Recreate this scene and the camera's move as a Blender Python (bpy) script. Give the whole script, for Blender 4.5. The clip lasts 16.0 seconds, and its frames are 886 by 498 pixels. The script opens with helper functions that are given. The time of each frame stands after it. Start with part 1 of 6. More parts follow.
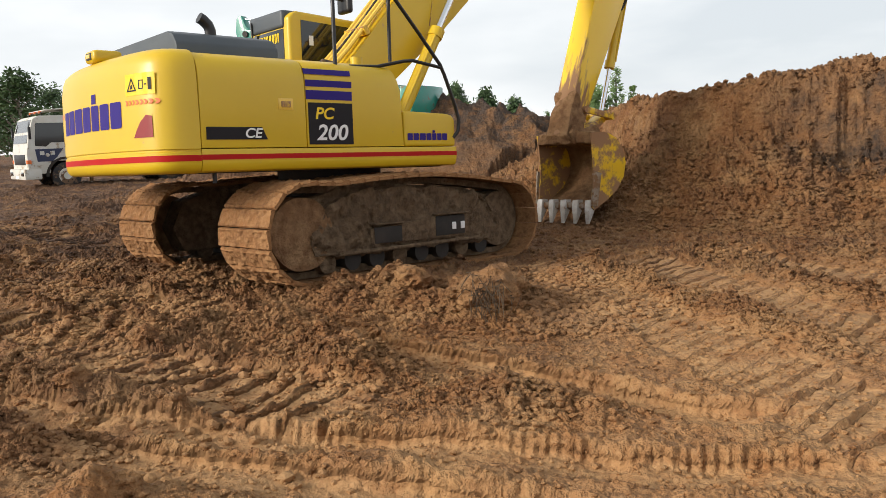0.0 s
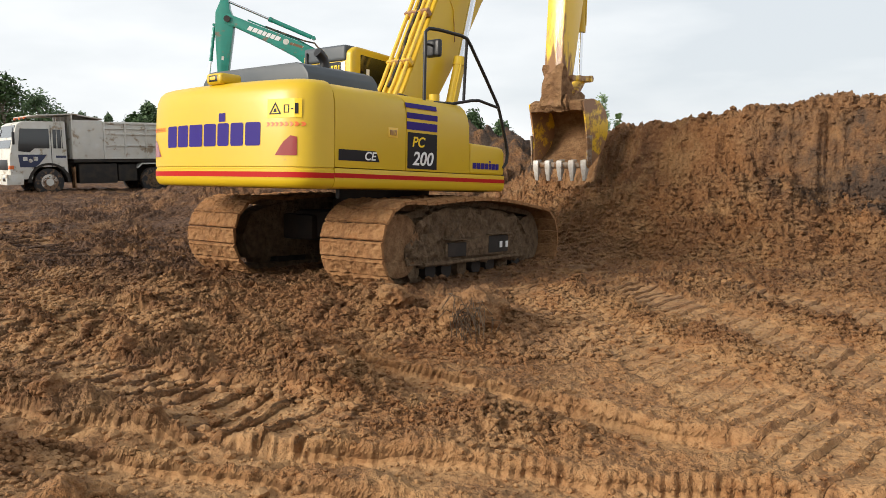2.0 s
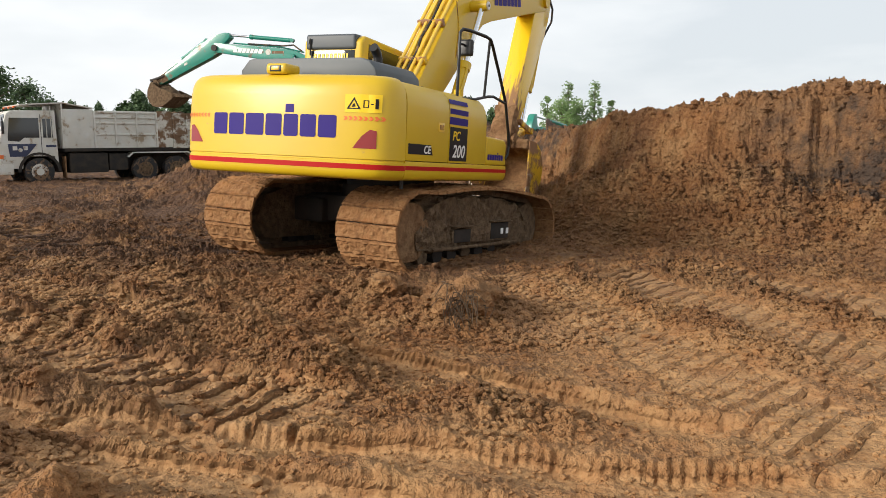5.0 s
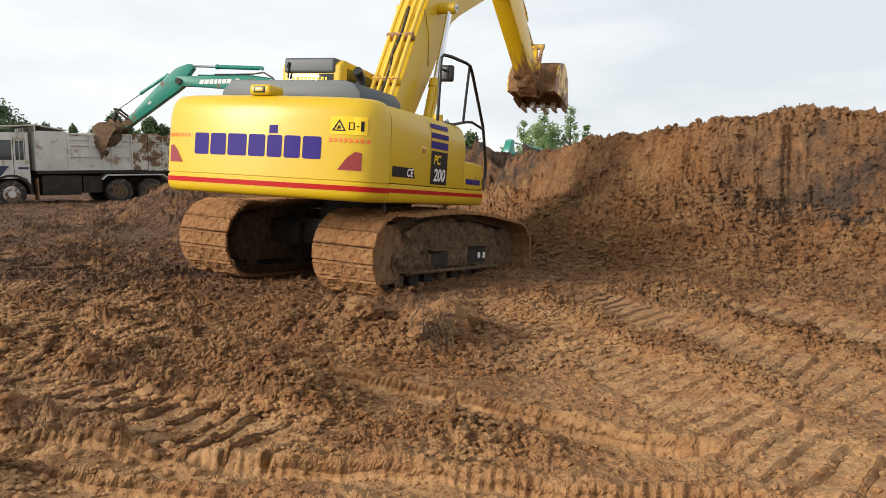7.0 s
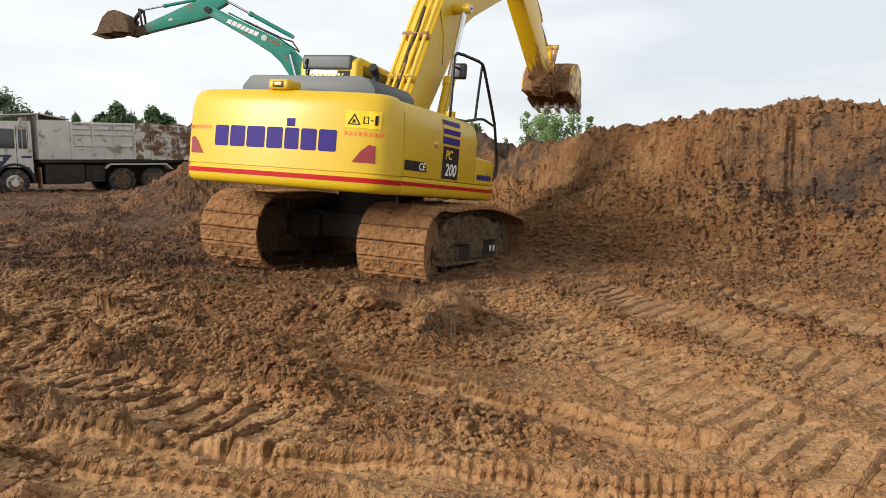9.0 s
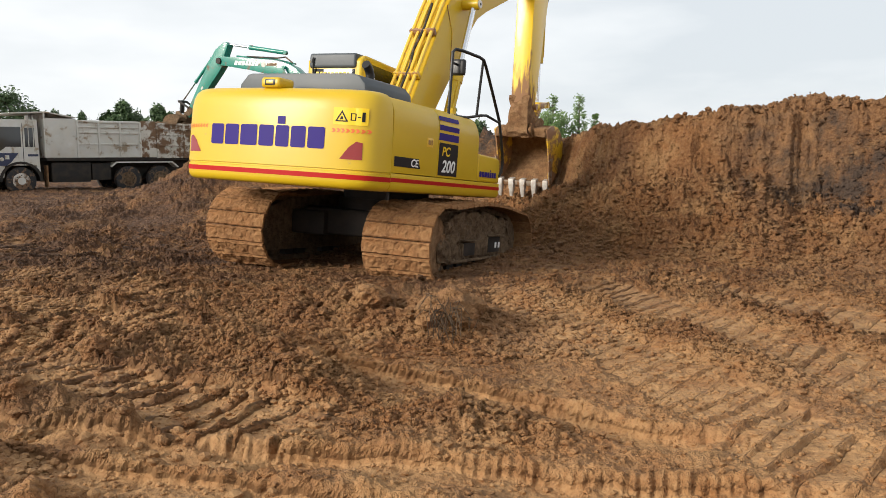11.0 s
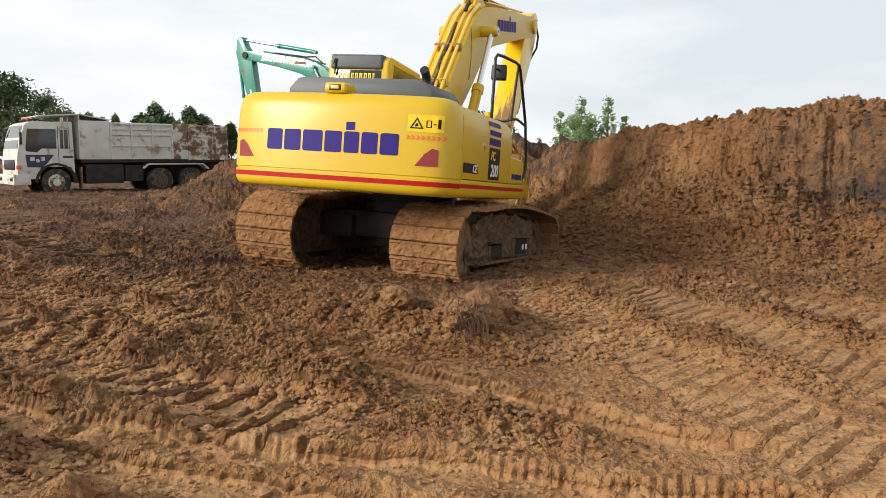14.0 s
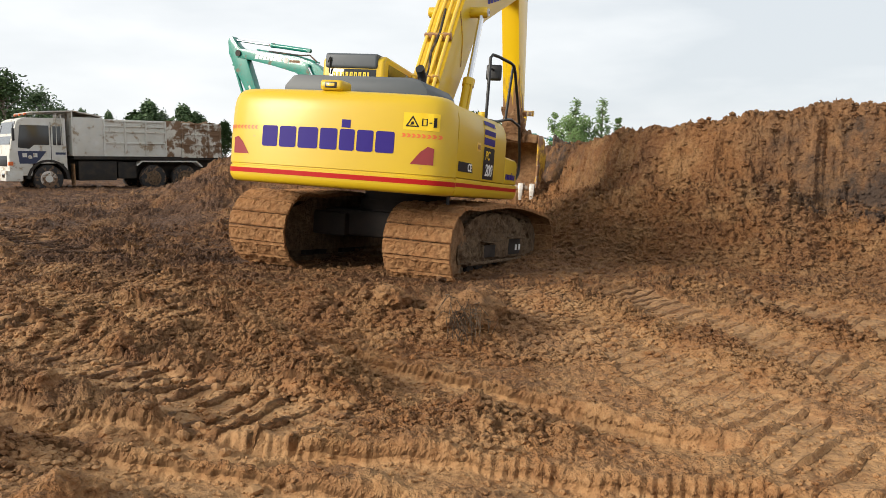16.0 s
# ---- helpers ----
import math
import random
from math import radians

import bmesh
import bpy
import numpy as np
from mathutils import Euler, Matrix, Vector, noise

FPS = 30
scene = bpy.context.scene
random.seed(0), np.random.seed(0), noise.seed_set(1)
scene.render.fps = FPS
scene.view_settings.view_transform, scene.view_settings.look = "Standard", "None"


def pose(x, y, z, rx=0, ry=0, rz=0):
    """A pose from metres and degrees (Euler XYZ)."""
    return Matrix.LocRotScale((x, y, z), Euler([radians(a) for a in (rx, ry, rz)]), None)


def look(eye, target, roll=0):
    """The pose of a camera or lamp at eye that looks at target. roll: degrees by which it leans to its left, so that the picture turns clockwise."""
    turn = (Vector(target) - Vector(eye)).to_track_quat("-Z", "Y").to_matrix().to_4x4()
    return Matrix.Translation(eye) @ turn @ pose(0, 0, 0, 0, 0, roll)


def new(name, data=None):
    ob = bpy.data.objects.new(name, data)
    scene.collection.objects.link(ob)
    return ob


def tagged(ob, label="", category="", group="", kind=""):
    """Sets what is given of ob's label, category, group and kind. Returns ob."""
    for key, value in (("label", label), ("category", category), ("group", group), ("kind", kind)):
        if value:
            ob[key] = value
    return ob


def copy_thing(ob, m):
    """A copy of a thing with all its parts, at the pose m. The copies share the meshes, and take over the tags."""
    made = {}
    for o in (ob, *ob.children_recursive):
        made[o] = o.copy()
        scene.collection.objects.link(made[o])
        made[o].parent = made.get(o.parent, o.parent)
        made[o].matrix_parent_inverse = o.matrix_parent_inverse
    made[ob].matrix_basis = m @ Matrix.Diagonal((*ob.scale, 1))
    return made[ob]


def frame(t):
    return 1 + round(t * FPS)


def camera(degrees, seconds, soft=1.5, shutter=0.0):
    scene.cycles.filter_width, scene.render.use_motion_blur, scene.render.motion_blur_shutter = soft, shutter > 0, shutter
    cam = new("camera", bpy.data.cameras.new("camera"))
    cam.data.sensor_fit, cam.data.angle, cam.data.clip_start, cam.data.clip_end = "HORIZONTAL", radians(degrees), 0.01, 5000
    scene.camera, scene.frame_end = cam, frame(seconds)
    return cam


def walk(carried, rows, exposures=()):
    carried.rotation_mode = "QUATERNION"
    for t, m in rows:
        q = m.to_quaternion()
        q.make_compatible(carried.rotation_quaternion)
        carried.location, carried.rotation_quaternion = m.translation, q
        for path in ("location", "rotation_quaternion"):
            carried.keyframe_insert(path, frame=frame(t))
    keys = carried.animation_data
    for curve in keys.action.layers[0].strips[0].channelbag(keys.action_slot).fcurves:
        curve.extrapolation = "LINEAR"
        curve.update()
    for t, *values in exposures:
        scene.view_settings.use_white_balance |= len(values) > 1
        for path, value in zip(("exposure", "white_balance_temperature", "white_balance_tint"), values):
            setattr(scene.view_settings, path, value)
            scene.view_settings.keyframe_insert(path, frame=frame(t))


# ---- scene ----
cam = camera(58.0, 16.0, soft=0.75)
PATH = [
    (0.0, pose(-0.006, 0.044, 1.495, 81.92, 2.40, 2.72)),
    (0.5, pose(-0.009, 0.033, 1.496, 82.20, 1.72, 2.80)),
    (1.0, pose(-0.009, 0.029, 1.500, 82.72, 1.06, 2.42)),
    (1.5, pose(-0.010, 0.019, 1.502, 83.26, 0.63, 1.82)),
    (2.0, pose(-0.006, 0.015, 1.502, 83.33, 0.33, 1.74)),
    (2.5, pose(-0.006, 0.021, 1.499, 82.91, -0.07, 1.53)),
    (3.0, pose(-0.007, 0.026, 1.499, 82.80, 0.07, 1.21)),
    (3.5, pose(-0.005, 0.034, 1.496, 82.43, 0.11, 0.90)),
    (6.0, pose(0.001, 0.026, 1.497, 82.68, 0.76, 1.39)),
    (6.5, pose(0.004, 0.034, 1.504, 83.85, 0.53, -0.13)),
    (7.0, pose(0.004, 0.035, 1.501, 84.13, 0.34, -0.40)),
    (7.5, pose(0.005, 0.031, 1.503, 84.31, 0.37, -0.02)),
    (8.0, pose(0.002, 0.028, 1.501, 84.02, 0.31, 0.10)),
    (8.5, pose(0.004, 0.032, 1.500, 83.61, 0.05, -0.02)),
    (9.0, pose(0.002, 0.035, 1.502, 83.48, 0.06, -0.20)),
    (11.5, pose(0.003, 0.027, 1.499, 83.30, 0.26, 0.52)),
    (12.0, pose(0.002, 0.027, 1.502, 83.53, 0.58, 1.37)),
    (12.5, pose(0.005, 0.024, 1.501, 83.25, 0.26, 1.68)),
    (13.0, pose(0.006, 0.022, 1.497, 83.19, 0.39, 0.47)),
    (13.5, pose(0.002, 0.014, 1.501, 83.44, 0.16, 1.32)),
    (14.0, pose(0.001, 0.008, 1.501, 83.48, 0.05, 2.15)),
    (14.5, pose(0.000, -0.000, 1.500, 83.40, -0.00, 2.20)),
    (15.0, pose(0.004, -0.001, 1.499, 83.27, 0.14, 2.20)),
    (15.5, pose(0.005, 0.000, 1.501, 83.62, 0.06, 1.73)),
    (16.0, pose(0.004, 0.001, 1.495, 83.49, -0.45, 1.73)),
]
walk(cam, PATH)


# ---- world, sun, exposure ----
SUN_DIR = Vector((-0.85, -0.46, 0.40)).normalized()


def make_world():
    w = bpy.data.worlds.new("world")
    scene.world = w
    w.use_nodes = True
    nt = w.node_tree
    nt.nodes.clear()
    out = nt.nodes.new("ShaderNodeOutputWorld")
    bg = nt.nodes.new("ShaderNodeBackground")
    sky = nt.nodes.new("ShaderNodeTexSky")
    sky.sky_type, sky.sun_disc = "NISHITA", False
    sky.sun_elevation = math.asin(SUN_DIR.z)
    sky.sun_rotation = math.atan2(SUN_DIR.x, SUN_DIR.y)
    sky.air_density, sky.dust_density = 1.0, 2.0
    dim = nt.nodes.new("ShaderNodeVectorMath")
    dim.operation = "SCALE"
    dim.inputs["Scale"].default_value = 0.10
    nt.links.new(sky.outputs[0], dim.inputs[0])
    tc = nt.nodes.new("ShaderNodeTexCoord")
    mp = nt.nodes.new("ShaderNodeMapping")
    mp.inputs["Scale"].default_value = (1.0, 1.0, 3.6)
    mp.inputs["Location"].default_value = (0.55, 0.1, 0.62)
    nt.links.new(tc.outputs["Generated"], mp.inputs[0])
    no = nt.nodes.new("ShaderNodeTexNoise")
    no.inputs["Scale"].default_value, no.inputs["Detail"].default_value, no.inputs["Roughness"].default_value = 1.5, 6, 0.52
    nt.links.new(mp.outputs[0], no.inputs["Vector"])
    ramp = nt.nodes.new("ShaderNodeValToRGB")
    ramp.color_ramp.elements[0].position, ramp.color_ramp.elements[0].color = 0.36, (0.92, 0.98, 1.03, 1)
    ramp.color_ramp.elements[1].position, ramp.color_ramp.elements[1].color = 0.60, (1.30, 1.32, 1.33, 1)
    nt.links.new(no.outputs["Fac"], ramp.inputs[0])
    mix = nt.nodes.new("ShaderNodeMix")
    mix.data_type = "RGBA"
    mix.inputs[0].default_value = 0.9
    nt.links.new(dim.outputs[0], mix.inputs[6])
    nt.links.new(ramp.outputs[0], mix.inputs[7])
    # the cloud thins overhead
    sep = nt.nodes.new("ShaderNodeSeparateXYZ")
    nt.links.new(tc.outputs["Generated"], sep.inputs[0])
    high = nt.nodes.new("ShaderNodeMapRange")
    high.inputs[1].default_value, high.inputs[2].default_value, high.inputs[3].default_value, high.inputs[4].default_value = 0.36, 0.90, 1.0, 0.58
    nt.links.new(sep.outputs["Z"], high.inputs[0])
    thin = nt.nodes.new("ShaderNodeVectorMath")
    thin.operation = "SCALE"
    nt.links.new(mix.outputs[2], thin.inputs[0])
    nt.links.new(high.outputs[0], thin.inputs["Scale"])
    nt.links.new(thin.outputs[0], bg.inputs[0])
    bg.inputs[1].default_value = 1.0
    nt.links.new(bg.outputs[0], out.inputs[0])


make_world()
sun = new("sun", bpy.data.lights.new("sun", "SUN"))
sun.data.energy, sun.data.angle, sun.data.color = 4.7, radians(22.0), (1.0, 0.92, 0.80)
sun.matrix_world = look(SUN_DIR * 100, (0, 0, 0))
scene.view_settings.exposure = -0.18

# ---- materials ----


def material(name, base, rough=0.6, metal=0.0, tones=(), scale=6.0, grain=40.0, bump=0.15, bump_dist=0.01, coat=0.0, spec=0.5, dirt=None, dirt_amount=0.0, dirt_scale=3.0, transmission=0.0):
    """A principled material: base colour varied by two noises, fine relief, and dirt in patches."""
    m = bpy.data.materials.new(name)
    m.use_nodes = True
    nt = m.node_tree
    b = nt.nodes["Principled BSDF"]
    b.inputs["Roughness"].default_value, b.inputs["Metallic"].default_value = rough, metal
    b.inputs["Coat Weight"].default_value, b.inputs["Specular IOR Level"].default_value = coat, spec
    b.inputs["Coat Roughness"].default_value = 0.05
    b.inputs["Transmission Weight"].default_value = transmission
    tc = nt.nodes.new("ShaderNodeTexCoord")

    def noise_at(s, detail=5, rough_=0.6):
        n = nt.nodes.new("ShaderNodeTexNoise")
        n.inputs["Scale"].default_value, n.inputs["Detail"].default_value, n.inputs["Roughness"].default_value = s, detail, rough_
        nt.links.new(tc.outputs["Object"], n.inputs["Vector"])
        return n

    def mixed(fac, a, c):
        x = nt.nodes.new("ShaderNodeMix")
        x.data_type = "RGBA"
        nt.links.new(fac, x.inputs[0])
        for sock, v in ((x.inputs[6], a), (x.inputs[7], c)):
            if isinstance(v, tuple):
                sock.default_value = (*v, 1)
            else:
                nt.links.new(v, sock)
        return x.outputs[2]

    def ramped(n, lo, hi):
        r = nt.nodes.new("ShaderNodeMapRange")
        r.inputs["From Min"].default_value, r.inputs["From Max"].default_value = lo, hi
        nt.links.new(n.outputs["Fac"], r.inputs[0])
        return r.outputs[0]

    col = base
    s = scale
    for tone in tones:
        col = mixed(ramped(noise_at(s), 0.38, 0.66), col, tone)
        s *= 3.1
    if dirt:
        fac = ramped(noise_at(dirt_scale, 8, 0.65), 0.62 - 0.3 * dirt_amount, 0.70 - 0.3 * dirt_amount)
        col = mixed(fac, col, dirt)
        rr = nt.nodes.new("ShaderNodeMapRange")
        rr.inputs["To Min"].default_value, rr.inputs["To Max"].default_value = rough, 0.92
        nt.links.new(fac, rr.inputs[0])
        nt.links.new(rr.outputs[0], b.inputs["Roughness"])
    if isinstance(col, tuple):
        b.inputs["Base Color"].default_value = (*col, 1)
    else:
        nt.links.new(col, b.inputs["Base Color"])
    if bump > 0:
        bp = nt.nodes.new("ShaderNodeBump")
        bp.inputs["Strength"].default_value, bp.inputs["Distance"].default_value = bump, bump_dist
        nt.links.new(noise_at(grain, 6, 0.65).outputs["Fac"], bp.inputs["Height"])
        nt.links.new(bp.outputs[0], b.inputs["Normal"])
    return m


M = {}
M["yellow"] = material("yellow_paint", (0.645, 0.430, 0.008), 0.48, tones=((0.615, 0.405, 0.008),), scale=1.2, bump=0.012, grain=5, bump_dist=0.004, coat=0.32, dirt=(0.45, 0.28, 0.11), dirt_amount=-0.12, dirt_scale=5)
M["yellow"].node_tree.nodes["Principled BSDF"].inputs["Coat Roughness"].default_value = 0.24
M["yellow_muddy"] = material("muddy_yellow_paint", (0.80, 0.51, 0.012), 0.35, tones=((0.72, 0.43, 0.02),), scale=2, bump=0.25, grain=25, coat=0.3, dirt=(0.30, 0.16, 0.08), dirt_amount=0.62, dirt_scale=3.0)
M["yellow_light"] = material("pale_yellow_paint", (0.80, 0.52, 0.06), 0.3, bump=0.02, grain=8, coat=0.5)
M["mud"] = material("dried_mud", (0.27, 0.145, 0.07), 0.9, tones=((0.36, 0.22, 0.115), (0.17, 0.09, 0.045)), scale=3, grain=24, bump=1.0, bump_dist=0.05, spec=0.2)
M["mud_grey"] = material("grey_brown_mud", (0.17, 0.11, 0.065), 0.9, tones=((0.24, 0.165, 0.10), (0.10, 0.065, 0.04)), scale=4, grain=24, bump=1.0, bump_dist=0.05, spec=0.2)
M["mud_track"] = material("mud_caked_steel", (0.30, 0.140, 0.055), 0.88, tones=((0.17, 0.082, 0.036), (0.34, 0.182, 0.080)), scale=5, grain=24, bump=1.0, bump_dist=0.032, spec=0.25)
# Grease-dark steel; also the shade painted for the track-frame openings.
M["dark"] = material("dark_grease_steel_and_shade", (0.018, 0.015, 0.013), 0.7, tones=((0.035, 0.025, 0.02),), scale=5, bump=0.3, grain=30)
M["black"] = material("black_paint", (0.012, 0.012, 0.013), 0.4, bump=0.03, grain=60)
M["rubber"] = material("black_rubber", (0.02, 0.02, 0.021), 0.75, bump=0.1, grain=50, dirt=(0.16, 0.10, 0.06), dirt_amount=0.35, dirt_scale=6)
M["grey_hood"] = material("slate_grey_plastic", (0.055, 0.068, 0.082), 0.5, tones=((0.07, 0.082, 0.095),), scale=2, bump=0.06, grain=90, bump_dist=0.004)
M["glass"] = material("tinted_cab_glass", (0.012, 0.014, 0.014), 0.06, bump=0.0, coat=0.5)
M["chrome"] = material("chromed_rod", (0.75, 0.76, 0.78), 0.16, 1.0, bump=0.0)
M["steel"] = material("worn_bright_steel", (0.60, 0.58, 0.55), 0.45, 0.25, tones=((0.48, 0.43, 0.38),), scale=12, bump=0.2, grain=60, dirt=(0.26, 0.15, 0.08), dirt_amount=0.0, dirt_scale=9)
M["lip"] = material("scoured_steel", (0.34, 0.29, 0.24), 0.5, 0.3, tones=((0.26, 0.17, 0.10),), scale=7, bump=0.3, grain=40, dirt=(0.25, 0.135, 0.065), dirt_amount=0.45, dirt_scale=6)
M["purple"] = material("purple_blue_decal", (0.036, 0.022, 0.19), 0.5, bump=0.0, coat=0.0, spec=0.12)
M["red"] = material("red_decal", (0.42, 0.014, 0.012), 0.5, bump=0.0, coat=0.0, spec=0.12)
M["reflector"] = material("dark_red_reflector", (0.26, 0.012, 0.012), 0.25, bump=0.1, grain=160, bump_dist=0.003, coat=0.5)
M["decal_black"] = material("black_decal", (0.012, 0.010, 0.013), 0.55, bump=0.0, spec=0.25)
M["white"] = material("white_decal", (0.80, 0.80, 0.80), 0.45, bump=0.0)
M["decal_yellow"] = material("bright_yellow_decal", (0.85, 0.58, 0.01), 0.4, bump=0.0)
M["orange"] = material("orange_decal", (0.75, 0.16, 0.03), 0.4, bump=0.0)
M["truck_white"] = material("chalky_white_paint", (0.66, 0.66, 0.63), 0.5, tones=((0.52, 0.51, 0.46), (0.60, 0.58, 0.52)), scale=1.3, bump=0.05, grain=20, dirt=(0.34, 0.27, 0.19), dirt_amount=0.20, dirt_scale=2.6)
M["truck_muddy"] = material("mud_stained_white_paint", (0.66, 0.64, 0.58), 0.6, tones=((0.56, 0.52, 0.45),), scale=2, bump=0.1, grain=20, dirt=(0.20, 0.12, 0.07), dirt_amount=0.62, dirt_scale=2.4)
# Dirty chassis black; also carries the shade painted in under the lorry body.
M["truck_dark"] = material("dirty_chassis_and_shade", (0.018, 0.017, 0.016), 0.8, tones=((0.04, 0.03, 0.022),), scale=4, bump=0.2, grain=20)
M["truck_glass"] = material("dark_truck_glass", (0.03, 0.035, 0.038), 0.08, bump=0.0, coat=0.4)
M["navy"] = material("navy_decal", (0.025, 0.035, 0.085), 0.4, bump=0.0)
M["teal"] = material("teal_paint", (0.012, 0.235, 0.175), 0.35, tones=((0.015, 0.20, 0.15),), scale=2, bump=0.03, grain=12, coat=0.4, dirt=(0.16, 0.14, 0.10), dirt_amount=0.2, dirt_scale=3)
M["teal_pale"] = material("pale_teal_paint", (0.05, 0.42, 0.34), 0.4, bump=0.03, grain=12, coat=0.3)
M["bark"] = material("grey_bark", (0.16, 0.13, 0.10), 0.9, tones=((0.24, 0.21, 0.17),), scale=8, bump=0.6, grain=20)
M["leaf_dark"] = material("dark_green_leaves", (0.060, 0.11, 0.034), 0.6, tones=((0.10, 0.16, 0.055), (0.04, 0.078, 0.026)), scale=0.6, bump=0.0)
M["leaf_light"] = material("fresh_green_leaves", (0.17, 0.27, 0.08), 0.55, tones=((0.22, 0.32, 0.13), (0.11, 0.19, 0.055)), scale=0.7, bump=0.0)
M["grass_dry"] = material("dry_roots", (0.055, 0.034, 0.02), 0.9, tones=((0.11, 0.07, 0.04),), scale=20, bump=0.0)


def ground_material():
    m = bpy.data.materials.new("churned_clay")
    m.use_nodes = True
    nt = m.node_tree
    b = nt.nodes["Principled BSDF"]
    b.inputs["Specular IOR Level"].default_value = 0.25
    geo = nt.nodes.new("ShaderNodeNewGeometry")

    def noise_at(s, detail=6, rough=0.62, distort=0.0):
        n = nt.nodes.new("ShaderNodeTexNoise")
        n.inputs["Scale"].default_value, n.inputs["Detail"].default_value = s, detail
        n.inputs["Roughness"].default_value, n.inputs["Distortion"].default_value = rough, distort
        nt.links.new(geo.outputs["Position"], n.inputs["Vector"])
        return n.outputs["Fac"]

    def rng(v, lo, hi, a=0.0, c=1.0):
        r = nt.nodes.new("ShaderNodeMapRange")
        r.inputs[1].default_value, r.inputs[2].default_value, r.inputs[3].default_value, r.inputs[4].default_value = lo, hi, a, c
        nt.links.new(v, r.inputs[0])
        return r.outputs[0]

    def mixed(fac, a, c):
        x = nt.nodes.new("ShaderNodeMix")
        x.data_type = "RGBA"
        nt.links.new(fac, x.inputs[0])
        for sock, v in ((x.inputs[6], a), (x.inputs[7], c)):
            if isinstance(v, tuple):
                sock.default_value = (*v, 1)
            else:
                nt.links.new(v, sock)
        return x.outputs[2]

    def math_(op, a, c):
        x = nt.nodes.new("ShaderNodeMath")
        x.operation = op
        for sock, v in zip(x.inputs, (a, c)):
            if isinstance(v, (int, float)):
                sock.default_value = v
            else:
                nt.links.new(v, sock)
        return x.outputs[0]

    red, tan, brown, dark, grey = (0.310, 0.143, 0.053), (0.400, 0.220, 0.096), (0.260, 0.120, 0.049), (0.150, 0.070, 0.032), (0.280, 0.150, 0.073)
    col = mixed(rng(noise_at(0.55), 0.40, 0.60), red, brown)
    col = mixed(rng(noise_at(1.9, 9, 0.7), 0.47, 0.60), col, tan)
    col = mixed(rng(noise_at(5.0, 10, 0.75), 0.53, 0.68, 0.0, 0.7), col, dark)
    col = mixed(rng(noise_at(0.23, 5), 0.52, 0.66), col, grey)
    # smooth wheel-packed clay is paler
    smooth = nt.nodes.new("ShaderNodeAttribute")
    smooth.attribute_name = "packed"
    pk = math_("MULTIPLY", smooth.outputs["Fac"], rng(noise_at(3.2, 9, 0.7), 0.36, 0.56, 0.05, 0.95))
    col = mixed(pk, col, (0.410, 0.238, 0.110))
    # freshly turned wet soil is darker
    wet = nt.nodes.new("ShaderNodeAttribute")
    wet.attribute_name = "wet"
    wt = math_("MULTIPLY", wet.outputs["Fac"], rng(noise_at(1.4, 9, 0.7), 0.38, 0.60, 0.15, 0.9))
    col = mixed(wt, col, (0.105, 0.054, 0.031))
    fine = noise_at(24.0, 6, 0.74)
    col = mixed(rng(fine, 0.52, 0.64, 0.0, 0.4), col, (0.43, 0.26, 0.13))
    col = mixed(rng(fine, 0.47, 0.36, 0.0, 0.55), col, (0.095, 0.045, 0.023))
    # a band of dark topsoil under the crest of the cut
    soil = nt.nodes.new("ShaderNodeAttribute")
    soil.attribute_name = "topsoil"
    ts = math_("MULTIPLY", soil.outputs["Fac"], rng(noise_at(1.7, 9, 0.72), 0.40, 0.60))
    col = mixed(ts, col, (0.082, 0.056, 0.042))
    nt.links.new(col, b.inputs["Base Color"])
    nt.links.new(rng(noise_at(2.0, 5), 0.35, 0.7, 0.72, 0.95), b.inputs["Roughness"])
    bp = nt.nodes.new("ShaderNodeBump")
    bp.inputs["Strength"].default_value, bp.inputs["Distance"].default_value = 1.0, 0.05
    # broken grit of several sizes, worn flatter where packed
    h = math_("ADD", math_("MULTIPLY", noise_at(12.0, 4, 0.6), rng(smooth.outputs["Fac"], 0.15, 0.8, 1.6, 0.6)), math_("ADD", math_("MULTIPLY", noise_at(34.0, 4, 0.62), rng(smooth.outputs["Fac"], 0.15, 0.8, 0.8, 0.28)), math_("MULTIPLY", noise_at(95.0, 2, 0.6), rng(smooth.outputs["Fac"], 0.15, 0.8, 0.22, 0.10))))
    h = math_("ADD", h, math_("MULTIPLY", noise_at(4.5, 5, 0.6), rng(smooth.outputs["Fac"], 0.1, 0.6, 5.0, 0.8)))
    nt.links.new(h, bp.inputs["Height"])
    nt.links.new(bp.outputs[0], b.inputs["Normal"])
    return m


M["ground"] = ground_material()


